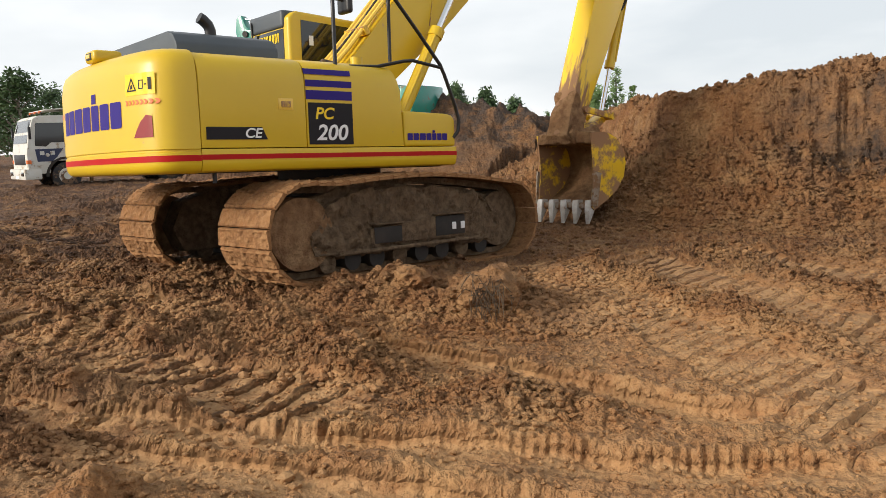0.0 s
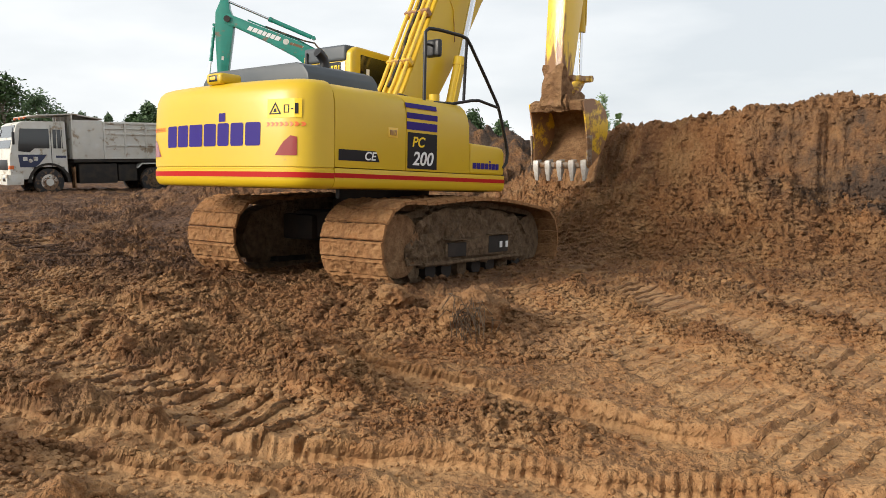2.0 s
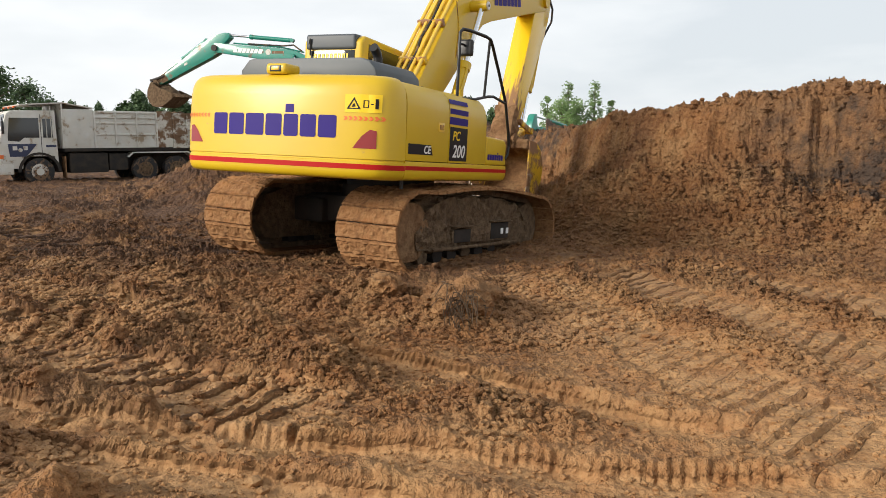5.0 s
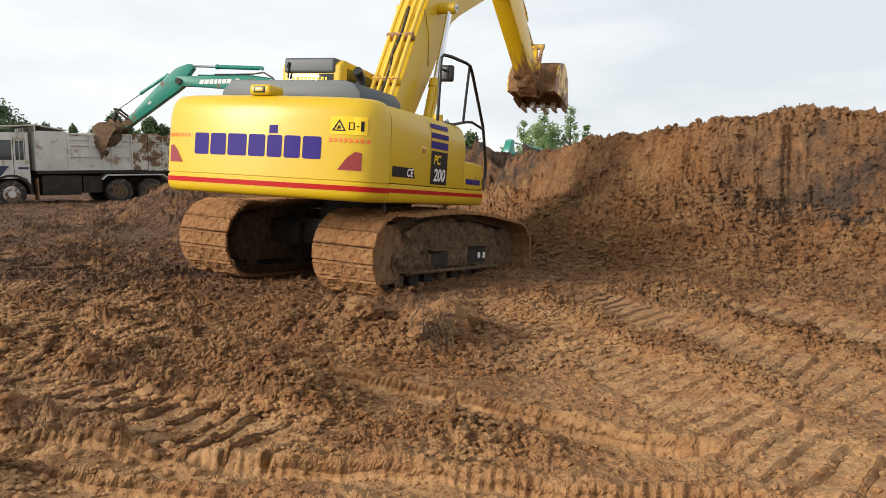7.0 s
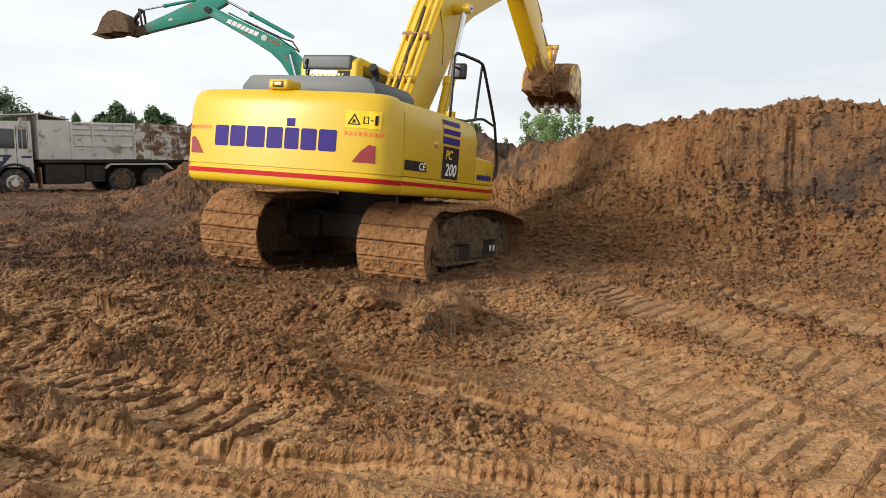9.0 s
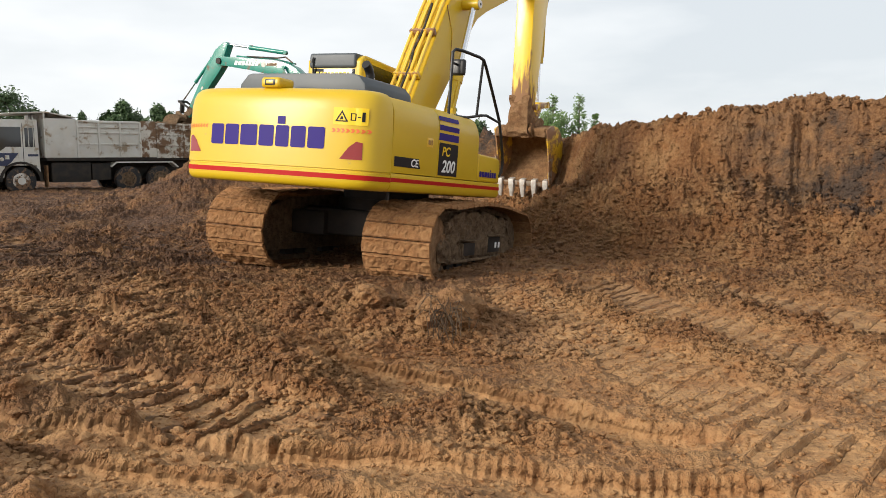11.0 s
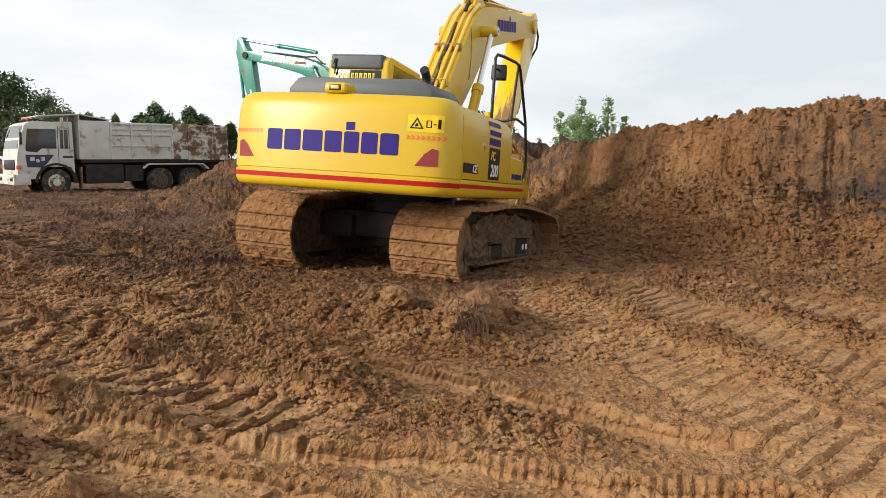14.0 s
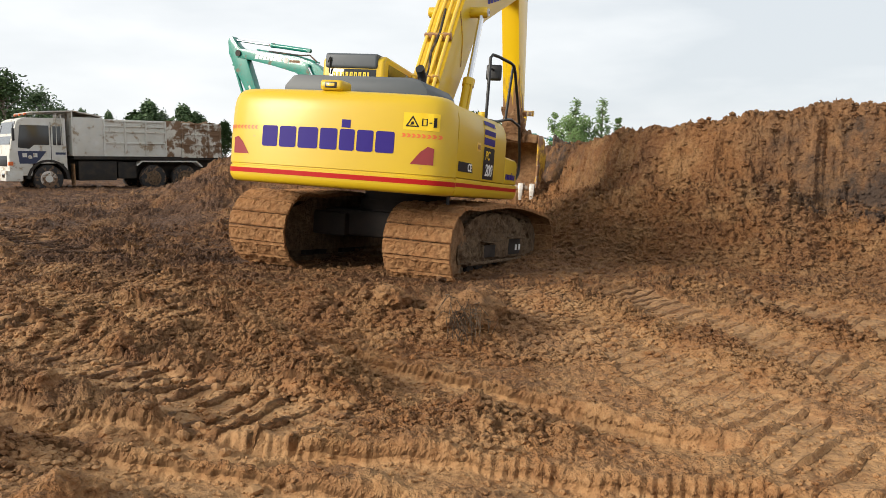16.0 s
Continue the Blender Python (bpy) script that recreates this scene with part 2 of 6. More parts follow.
def stick_material():
    """Yellow paint whose clay smears thicken towards the lower end."""
    m = M["yellow_muddy"].copy()
    m.name = "clay_smeared_yellow_paint"
    nt = m.node_tree
    tc = nt.nodes.new("ShaderNodeTexCoord")
    sep = nt.nodes.new("ShaderNodeSeparateXYZ")
    nt.links.new(tc.outputs["Object"], sep.inputs[0])
    ends = nt.nodes.new("ShaderNodeMapRange")
    ends.inputs[1].default_value, ends.inputs[2].default_value, ends.inputs[3].default_value, ends.inputs[4].default_value = 1.2, 3.0, -0.44, 0.20
    nt.links.new(sep.outputs["Y"], ends.inputs[0])
    under = nt.nodes.new("ShaderNodeMapRange")
    under.inputs[1].default_value, under.inputs[2].default_value, under.inputs[3].default_value, under.inputs[4].default_value = 0.0, -0.2, 0.0, 0.16
    nt.links.new(sep.outputs["Z"], under.inputs[0])
    mp = nt.nodes.new("ShaderNodeMapping")
    mp.inputs["Scale"].default_value = (9, 1.6, 9)
    nt.links.new(tc.outputs["Object"], mp.inputs[0])
    n = nt.nodes.new("ShaderNodeTexNoise")
    n.inputs["Scale"].default_value, n.inputs["Detail"].default_value = 1.3, 7
    nt.links.new(mp.outputs[0], n.inputs["Vector"])
    a = nt.nodes.new("ShaderNodeMath")
    a.operation = "ADD"
    nt.links.new(n.outputs["Fac"], a.inputs[0])
    nt.links.new(ends.outputs[0], a.inputs[1])
    b = nt.nodes.new("ShaderNodeMath")
    b.operation = "ADD"
    nt.links.new(a.outputs[0], b.inputs[0])
    nt.links.new(under.outputs[0], b.inputs[1])
    edge = nt.nodes.new("ShaderNodeMapRange")
    edge.inputs[1].default_value, edge.inputs[2].default_value = 0.43, 0.58
    nt.links.new(b.outputs[0], edge.inputs[0])
    bsdf = nt.nodes["Principled BSDF"]
    for link in list(bsdf.inputs["Base Color"].links) + list(bsdf.inputs["Roughness"].links):
        nt.links.remove(link)
    mix = nt.nodes.new("ShaderNodeMix")
    mix.data_type = "RGBA"
    mix.inputs[6].default_value, mix.inputs[7].default_value = (0.82, 0.53, 0.010, 1), (0.27, 0.145, 0.07, 1)
    nt.links.new(edge.outputs[0], mix.inputs[0])
    nt.links.new(mix.outputs[2], bsdf.inputs["Base Color"])
    rr = nt.nodes.new("ShaderNodeMapRange")
    rr.inputs[3].default_value, rr.inputs[4].default_value = 0.3, 0.92
    nt.links.new(edge.outputs[0], rr.inputs[0])
    nt.links.new(rr.outputs[0], bsdf.inputs["Roughness"])
    return m


M["stick"] = stick_material()

# ---- helpers of this scene ----


def obj(name, bm, mat, parent=None, label="", smooth=True, m=None):
    me = bpy.data.meshes.new(name)
    bmesh.ops.recalc_face_normals(bm, faces=bm.faces)
    bm.to_mesh(me)
    bm.free()
    me.materials.append(mat)
    if smooth:
        me.polygons.foreach_set("use_smooth", [True] * len(me.polygons))
        me.set_sharp_from_angle(angle=radians(38))
    ob = new(name, me)
    if parent is not None:
        ob.parent = parent
    if m is not None:
        ob.matrix_basis = m
    return tagged(ob, label)


def part(name, bm, mat, parent, label="", smooth=True, m=None):
    return obj(name, bm, mat, parent, label, smooth, m)


def empty(name, label, category, group="", m=None):
    ob = new(name)
    ob.empty_display_size = 0.2
    if m is not None:
        ob.matrix_basis = m
    return tagged(ob, label, category, group)


def bevel(bm, w, seg=2, angle=30):
    if w <= 0:
        return bm
    edges = [e for e in bm.edges if len(e.link_faces) == 2 and e.calc_face_angle(0) > radians(angle)]
    bmesh.ops.bevel(bm, geom=edges, offset=w, segments=seg, affect="EDGES", profile=0.6, clamp_overlap=True)
    return bm


def box(x0, x1, y0, y1, z0, z1, w=0.0, seg=2, bm=None):
    b2 = bmesh.new()
    r = bmesh.ops.create_cube(b2, size=1.0)
    for v in r["verts"]:
        v.co = Vector(((x0 + x1) / 2 + v.co.x * (x1 - x0), (y0 + y1) / 2 + v.co.y * (y1 - y0), (z0 + z1) / 2 + v.co.z * (z1 - z0)))
    bevel(b2, w, seg)
    return join(bm, b2)


def join(bm, b2):
    if bm is None:
        return b2
    me = bpy.data.meshes.new("tmp")
    b2.to_mesh(me)
    b2.free()
    bm.from_mesh(me)
    bpy.data.meshes.remove(me)
    return bm


def prism(outline, axis, a, b, w=0.0, seg=2, bm=None, angle=30):
    """A closed outline, drawn out from a to b along an axis. axis x: outline is (y, z); y: (x, z); z: (x, y)."""
    b2 = bmesh.new()

    def at(p, s):
        return {"x": (s, p[0], p[1]), "y": (p[0], s, p[1]), "z": (p[0], p[1], s)}[axis]

    lo = [b2.verts.new(at(p, a)) for p in outline]
    hi = [b2.verts.new(at(p, b)) for p in outline]
    n = len(outline)
    b2.faces.new(lo)
    b2.faces.new(hi[::-1])
    for i in range(n):
        b2.faces.new((lo[i], lo[(i + 1) % n], hi[(i + 1) % n], hi[i]))
    bmesh.ops.recalc_face_normals(b2, faces=b2.faces)
    bevel(b2, w, seg, angle)
    return join(bm, b2)


def rod(p, q, r, r2=None, n=14, bm=None, caps=True):
    """A round bar from p to q."""
    p, q = Vector(p), Vector(q)
    b2 = bmesh.new()
    d = q - p
    bmesh.ops.create_cone(b2, cap_ends=caps, segments=n, radius1=r, radius2=r if r2 is None else r2, depth=d.length)
    m = Matrix.Translation((p + q) / 2) @ d.to_track_quat("Z", "Y").to_matrix().to_4x4()
    bmesh.ops.transform(b2, matrix=m, verts=b2.verts)
    return join(bm, b2)


def tube(points, r, n=8, bm=None):
    """A bent pipe through points."""
    b2 = bmesh.new()
    pts = [Vector(p) for p in points]
    rings = []
    side = None
    for i, p in enumerate(pts):
        d = (pts[min(i + 1, len(pts) - 1)] - pts[max(i - 1, 0)]).normalized()
        if side is None:
            side = d.orthogonal().normalized()
        side = (side - d * side.dot(d)).normalized()
        up = d.cross(side)
        rings.append([b2.verts.new(p + r * (math.cos(2 * math.pi * k / n) * side + math.sin(2 * math.pi * k / n) * up)) for k in range(n)])
    for a, c in zip(rings, rings[1:]):
        for k in range(n):
            b2.faces.new((a[k], a[(k + 1) % n], c[(k + 1) % n], c[k]))
    b2.faces.new(rings[0][::-1])
    b2.faces.new(rings[-1])
    return join(bm, b2)


def roughen(bm, amount, scale, seed=0.0):
    """Uneven, lumpy surface."""
    bm.normal_update()
    for v in bm.verts:
        v.co += v.normal * amount * noise.fractal(v.co * scale + Vector((seed, seed * 0.7, 0)), 1.0, 2.0, 4)
    return bm


def writing(text, size, mat, name, parent, m, shear=0.0, squash=1.0, label=""):
    c = bpy.data.curves.new(name, "FONT")
    c.body, c.size, c.extrude, c.shear, c.align_x, c.align_y = text, size, 0.0015, shear, "CENTER", "CENTER"
    c.offset = size * 0.018
    tmp = bpy.data.objects.new("tmp", c)
    scene.collection.objects.link(tmp)
    bpy.context.view_layer.update()
    me = bpy.data.meshes.new_from_object(tmp.evaluated_get(bpy.context.evaluated_depsgraph_get()))
    bpy.data.objects.remove(tmp)
    bpy.data.curves.remove(c)
    me.name = name
    me.transform(Matrix.Diagonal((squash, 1, 1, 1)))
    me.materials.clear()
    me.materials.append(mat)
    ob = new(name, me)
    ob.parent = parent
    ob.matrix_basis = m
    return tagged(ob, label)


# ---- the ground: one sheet of churned clay, the dug bank and the heaps ----


def hash2(ix, iy, seed):
    h = (ix.astype(np.int64) * 374761393 + iy.astype(np.int64) * 668265263 + seed * 974711) & 0xFFFFFFFF
    h = ((h ^ (h >> 13)) * 1274126177) & 0xFFFFFFFF
    return ((h ^ (h >> 16)) & 0xFFFF) / 65535.0


def vnoise(x, y, seed):
    ix, iy = np.floor(x), np.floor(y)
    fx, fy = x - ix, y - iy
    fx, fy = fx * fx * (3 - 2 * fx), fy * fy * (3 - 2 * fy)
    a, b = hash2(ix, iy, seed), hash2(ix + 1, iy, seed)
    c, d = hash2(ix, iy + 1, seed), hash2(ix + 1, iy + 1, seed)
    return (a + (b - a) * fx) * (1 - fy) + (c + (d - c) * fx) * fy - 0.5


def fbm(x, y, seed, octaves=4, gain=0.5):
    s, a = 0, 1.0
    for k in range(octaves):
        s = s + a * vnoise(x * 2.03 ** k + 17.3 * k, y * 2.03 ** k - 9.1 * k, seed + k)
        a *= gain
    return s


def step(x, a, b):
    t = np.clip((x - a) / (b - a), 0, 1)
    return t * t * (3 - 2 * t)


def along(x, y, p, q):
    """How far along the line from p to q, and how far to its left."""
    dx, dy = q[0] - p[0], q[1] - p[1]
    n = math.hypot(dx, dy)
    dx, dy = dx / n, dy / n
    return (x - p[0]) * dx + (y - p[1]) * dy, -(x - p[0]) * dy + (y - p[1]) * dx, n


def chunks(x, y, cell, seed, fill):
    """Broken clods: tilted, flat-topped lumps of uneven outline."""
    wx = x + cell * 0.55 * vnoise(x * 2.3 / cell, y * 2.3 / cell, seed + 7) + cell * 0.25 * vnoise(x * 6 / cell, y * 6 / cell, seed + 8)
    wy = y + cell * 0.55 * vnoise(x * 2.3 / cell + 9, y * 2.3 / cell, seed + 9) + cell * 0.25 * vnoise(x * 6 / cell + 4, y * 6 / cell, seed + 10)
    best = np.zeros_like(x)
    gx, gy = wx / cell, wy / cell
    ix, iy = np.floor(gx), np.floor(gy)
    for dx in (-1, 0, 1):
        for dy in (-1, 0, 1):
            cx, cy = ix + dx, iy + dy
            px, py = gx - cx - 0.15 - 0.7 * hash2(cx, cy, seed), gy - cy - 0.15 - 0.7 * hash2(cx, cy, seed + 1)
            r = 0.20 + 0.45 * hash2(cx, cy, seed + 2) ** 1.5
            on = hash2(cx, cy, seed + 3) < fill
            d = np.hypot(px, py) / r
            tilt = (hash2(cx, cy, seed + 4) - 0.5) * px + (hash2(cx, cy, seed + 5) - 0.5) * py
            top = np.clip((1 - d) * 2.6, 0, 1) * on * np.clip(r * (0.55 + 0.5 * hash2(cx, cy, seed + 6)) + 1.1 * tilt, 0, 1)
            best = np.maximum(best, top)
    return best * cell


def ridged(x, y, seed, octaves=4):
    s, a = 0, 1.0
    for k in range(octaves):
        s = s + a * (0.5 - 2 * np.abs(vnoise(x * 2.1 ** k + 7.7 * k, y * 2.1 ** k - 3.1 * k, seed + k)))
        a *= 0.55
    return s


# tyre ruts with a steep far wall: points of the wall's foot, depth, floor width, spacing of the lug marks
RUTS = [
    (((-1.25, 6.32), (-0.52, 5.71), (-0.10, 5.40), (0.28, 5.17), (0.62, 4.92), (0.90, 4.58), (1.13, 4.34), (1.39, 4.17), (1.75, 3.98)), 0.085, 0.20, 0.057),
    (((-3.30, 4.93), (-2.85, 4.66), (-2.37, 4.40), (-1.99, 4.30), (-1.32, 4.19), (-0.37, 4.04), (0.07, 3.87), (0.49, 3.77), (0.73, 3.65), (1.40, 3.50), (2.1, 3.32)), 0.095, 0.22, 0.062),
    (((-2.45, 4.02), (-2.10, 3.90), (-1.77, 3.81), (-1.47, 3.76), (-1.16, 3.68), (-0.86, 3.59), (-0.58, 3.49), (-0.1, 3.35), (0.5, 3.2)), 0.090, 0.24, 0.092),
]
# prints of crawler tracks: from, to, width, height of the steps, spacing, slant of the bars
PRINTS = [
    ((0.62, 8.9), (2.0, 3.3), 0.72, 0.028, 0.205, 0.60),
    ((1.62, 8.9), (3.05, 3.7), 0.74, 0.027, 0.205, 0.60),
    ((2.75, 9.2), (4.2, 5.0), 0.74, 0.027, 0.205, 0.55),
    ((-3.05, 5.62), (-0.75, 4.34), 0.80, 0.060, 0.215, 0.0),
    ((-5.6, 8.75), (-2.3, 6.55), 0.75, 0.055, 0.21, 0.0),
    ((-4.6, 7.0), (-2.75, 5.95), 0.70, 0.045, 0.21, 0.1),
    ((-8.8, 12.0), (-2.9, 8.2), 0.75, 0.050, 0.21, 0.05),
    ((-11.5, 15.8), (-4.3, 10.9), 0.75, 0.055, 0.21, 0.0),
]
# low heaps and windrows: from, to, height, half width
HEAPS = [
    ((-1.55, 7.45), (0.42, 6.62), 0.30, 0.34),
    ((-2.0, 6.6), (-0.75, 5.0), 0.13, 0.30),
    ((-5.5, 8.6), (-2.6, 6.9), 0.08, 0.30),
    ((-3.6, 6.25), (-2.3, 6.55), 0.15, 0.22),
    ((-7.5, 10.6), (-3.0, 8.6), 0.12, 0.4),
    ((-3.3, 5.1), (-2.55, 4.85), 0.15, 0.14),
    ((-2.75, 3.75), (-2.05, 3.72), 0.13, 0.15),
    ((-0.15, 4.45), (0.55, 4.25), 0.055, 0.20),
    ((0.55, 8.3), (1.0, 7.7), 0.07, 0.16),
    ((1.15, 8.6), (2.2, 5.2), 0.050, 0.15),
    ((2.3, 8.8), (3.4, 5.2), 0.050, 0.16),
    ((3.6, 9.6), (4.8, 6.4), 0.10, 0.40),
]
# the toe and the crest of the dug bank
BANK = [(2.7, 25.0), (2.25, 20.0), (2.35, 16.9), (3.0, 14.6), (4.4, 13.1), (6.6, 12.2), (11.0, 11.9), (18.0, 12.4)]


def bank_line(x, y):
    """Signed distance in front of (negative) or behind (positive) the crest line, and the run along it."""
    best, run, side = np.full_like(x, 1e9), np.zeros_like(x), np.zeros_like(x)
    total = 0.0
    for p, q in zip(BANK, BANK[1:]):
        dx, dy = q[0] - p[0], q[1] - p[1]
        n = math.hypot(dx, dy)
        t = np.clip(((x - p[0]) * dx + (y - p[1]) * dy) / (n * n), 0, 1)
        d = np.hypot(x - p[0] - t * dx, y - p[1] - t * dy)
        s = np.where((x - p[0]) * -dy + (y - p[1]) * dx > 0, 1.0, -1.0)
        near = d < best
        best, run, side = np.where(near, d, best), np.where(near, total + t * n, run), np.where(near, s, side)
        total += n
    return best * side, run


def off_line(x, y, pts):
    """Run along a bent line and signed distance to its left."""
    best, run, side = np.full_like(x, 1e9), np.zeros_like(x), np.zeros_like(x)
    total = 0.0
    for k, (p, q) in enumerate(zip(pts, pts[1:])):
        dx, dy = q[0] - p[0], q[1] - p[1]
        n = math.hypot(dx, dy)
        t = ((x - p[0]) * dx + (y - p[1]) * dy) / (n * n)
        t = np.clip(t, 0, 1)
        d = np.hypot(x - p[0] - t * dx, y - p[1] - t * dy)
        s = np.where((y - p[1]) * dx - (x - p[0]) * dy > 0, 1.0, -1.0)
        near = d < best
        best, run, side = np.where(near, d, best), np.where(near, total + t * n, run), np.where(near, s, side)
        total += n
    return run, best * side, total


def crumbly(x, y, cell, seed):
    """Angular crumbs packed side by side: broken cells of uneven height with creases between."""
    wx = x + cell * 0.5 * vnoise(x * 1.7 / cell, y * 1.7 / cell, seed + 7) + cell * 0.22 * vnoise(x * 5 / cell, y * 5 / cell, seed + 8)
    wy = y + cell * 0.5 * vnoise(x * 1.7 / cell + 9, y * 1.7 / cell, seed + 9) + cell * 0.22 * vnoise(x * 5 / cell + 4, y * 5 / cell, seed + 10)
    gx, gy = wx / cell, wy / cell
    ix, iy = np.floor(gx), np.floor(gy)
    d1, d2, top = np.full_like(x, 9.0), np.full_like(x, 9.0), np.zeros_like(x)
    for dx in (-1, 0, 1):
        for dy in (-1, 0, 1):
            cx, cy = ix + dx, iy + dy
            px, py = gx - cx - hash2(cx, cy, seed), gy - cy - hash2(cx, cy, seed + 1)
            d = px * px + py * py
            level = hash2(cx, cy, seed + 2) ** 2 + 0.9 * ((hash2(cx, cy, seed + 3) - 0.5) * px + (hash2(cx, cy, seed + 4) - 0.5) * py)
            near = d < d1
            d2 = np.where(near, d1, np.minimum(d2, d))
            top = np.where(near, level, top)
            d1 = np.where(near, d, d1)
    edge = np.clip((np.sqrt(d2) - np.sqrt(d1)) * 3.0, 0, 1)
    return cell * edge * (0.25 + 0.9 * top)


def height(x, y, full=False):
    r = np.hypot(x, y)
    near = 1 - step(r, 25, 60)
    z = 0.09 * fbm(x * 0.35, y * 0.35, 3, 3)
    # patches of crumbly and of bare, wheel-packed clay
    patch = fbm(x * 0.8 + 4, y * 0.8, 11, 4, 0.6)
    packed = step(x + 1.4 * fbm(x, y, 21, 3), -0.3, 0.8) * (1 - step(y - 0.3 * x, 6.4, 8.2)) + 0.55 * (1 - step(y, 3.8, 4.6))
    packed = np.clip(packed, 0, 1)
    loose = step(patch, -0.30, 0.22) * (1 - 0.60 * packed)
    for p, q, high, wide in HEAPS:
        a, b, n = along(x, y, p, q)
        on = np.exp(-(b / wide) ** 2) * step(a, -0.4, 0.4) * (1 - step(a, n - 0.4, n + 0.4))
        z = z + high * on * (0.75 + 1.1 * fbm(x * 2.6, y * 2.6, 31, 4, 0.6))
        loose = np.maximum(loose, np.clip(1.5 * on, 0, 1))
        packed = packed * (1 - 0.8 * on)
    # prints of crawler tracks keep bare pads
    prints = []
    for p, q, wide_, high, gap, slant in PRINTS:
        a, b, n = along(x, y, p, q)
        b = b + 0.10 * fbm(a * 0.6, a * 0, 161, 2)
        span = step(a, -0.2, 0.3) * (1 - step(a, n - 0.3, n + 0.2))
        on = (1 - step(np.abs(b) + 0.10 * fbm(x * 5, y * 5, 163, 3), wide_ * 0.42, wide_ * 0.54)) * span
        prints.append((a, b, on, span, wide_, high, gap, slant))
        loose = loose * (1 - 0.72 * on)
    # drag marks across the far side of the yard
    u, w = 0.85 * x - 0.5 * y, 0.5 * x + 0.85 * y
    yard = step(-x - 0.05 * y, -0.4, 0.6) * step(y, 5.2, 6.6)
    z = z + yard * 0.075 * ridged(u * 1.3, w * 0.40, 37, 4)
    # reddish mound that the far digger works on, and the rise towards the lorry
    z = z + 0.95 * np.exp(-((x + 4.7) / 3.8) ** 4 - ((y - 30.5) / 4.2) ** 4)
    z = z + 1.62 * np.exp(-((x + 4.6) / 2.6) ** 2 - ((y - 19.0) / 2.0) ** 2)
    z = z + 0.45 * np.exp(-((x + 3.4) / 2.2) ** 2 - ((y - 15.4) / 1.4) ** 2)
    z = z + 0.20 * step(-x - 0.28 * y, 0.5, 4.0) * step(y, 9, 16)
    # dark heap behind the cut
    z = z + 2.2 * np.exp(-((x - 0.6) / 3.2) ** 4 - ((y - 29.5) / 3.0) ** 2) * (0.92 + 0.6 * fbm(x * 0.5, y * 0.5, 51, 4, 0.6) + 0.10 * crumbly(x, y, 0.9, 52))
    z = z - 1.45 * np.exp(-((x - 5.3) / 5) ** 4 - ((y - 42) / 5.0) ** 4)
    # the dug bank
    d, run = bank_line(x, y)
    d = d + 0.50 * fbm(run * 0.55, z * 0 + 3, 61, 3) + 0.16 * fbm(x * 1.6, y * 1.6, 62, 3)
    d = d + 0.10 * ridged(run * 1.5, d * 0.25, 64, 3) + 0.13 * fbm(run * 5.0, d * 1.2, 65, 3, 0.6)
    crest = np.interp(run, [0, 5, 8.1, 10.5, 12.6, 15, 20], [1.58, 1.71, 1.79, 1.91, 2.09, 2.16, 2.23]) + 0.12 * fbm(run * 0.7, d * 0.5, 71, 3) + 0.05 * fbm(x * 2.2, y * 2.2, 72, 3)
    crest = crest + 0.5 * crumbly(x, y, 0.26, 73) * step(vnoise(x * 1.3, y * 1.3, 74), -0.15, 0.2)
    wide = 2.1 + 0.5 * fbm(run * 0.4, run * 0, 63, 2)
    face = np.clip((d + wide) / wide, 0, 1)
    on_bank = step(face, 0.02, 0.3)
    # slumped foot, steeper head
    prof = 0.60 * face ** 1.2 + 0.40 * step(face, 0.76, 0.95)
    back = 1 - 0.9 * step(d, 5, 11)
    mid = step(face, 0.12, 0.5) * (1 - step(face, 0.88, 0.98))
    gull = 0.26 * np.abs(fbm(run * 1.1 + 0.25 * d, d * 0.22, 81, 3)) * mid
    # slanting scrapes that the bucket's teeth left in the upper half
    scrape = step(face, 0.40, 0.62) * (1 - step(face, 0.90, 0.98)) * step(vnoise(run * 0.5, d * 0.4, 83), -0.25, 0.1)
    z = z * (1 - 0.6 * (face > 0)) + crest * prof * back - gull
    z = z + 0.22 * scrape * ridged((run - 0.75 * d) * 2.6, (d + 0.75 * run) * 0.35, 85, 4) + 0.08 * mid * ridged(run * 2.2 + 0.3 * d, d * 0.8, 155, 4)
    # clods and crumbs of every size, sparser where wheels have packed the clay
    lump = loose * (0.55 * crumbly(x, y, 0.115, 101) * step(patch, -0.1, 0.25) + 0.80 * crumbly(x + 5, y, 0.052, 111)) + 0.45 * chunks(x, y, 0.30, 105, 0.22) * loose
    lump = lump + (0.25 + 0.5 * loose) * 0.75 * chunks(x, y, 0.085, 121, 0.30) + (1 - loose) * 0.30 * crumbly(x, y, 0.034, 125) * step(vnoise(x * 3, y * 3, 127), -0.2, 0.15)
    lump = lump + on_bank * (1 - 0.45 * step(face, 0.80, 0.93)) * (0.55 * crumbly(x, y, 0.30, 131) * (0.3 + 0.7 * step(vnoise(run * 0.9, d, 134), -0.1, 0.25)) + 0.75 * crumbly(x, y, 0.14, 132) + 0.7 * crumbly(x, y, 0.075, 133))
    z = z + lump * near
    z = z + near * (0.03 + 0.07 * loose) * fbm(x * 1.9, y * 1.9, 141, 6, 0.58)
    z = z + near * (0.25 + 0.75 * loose) * 0.040 * ridged(u * 2.4, w * 0.9, 145, 5)
    z = z + near * on_bank * (1 - 0.9 * step(face, 0.72, 0.95)) * 0.17 * fbm(x * 1.1, y * 1.1, 151, 6, 0.60)
    # prints of crawler tracks: bare pads, each ending in a small step
    smooth = packed * 0.5
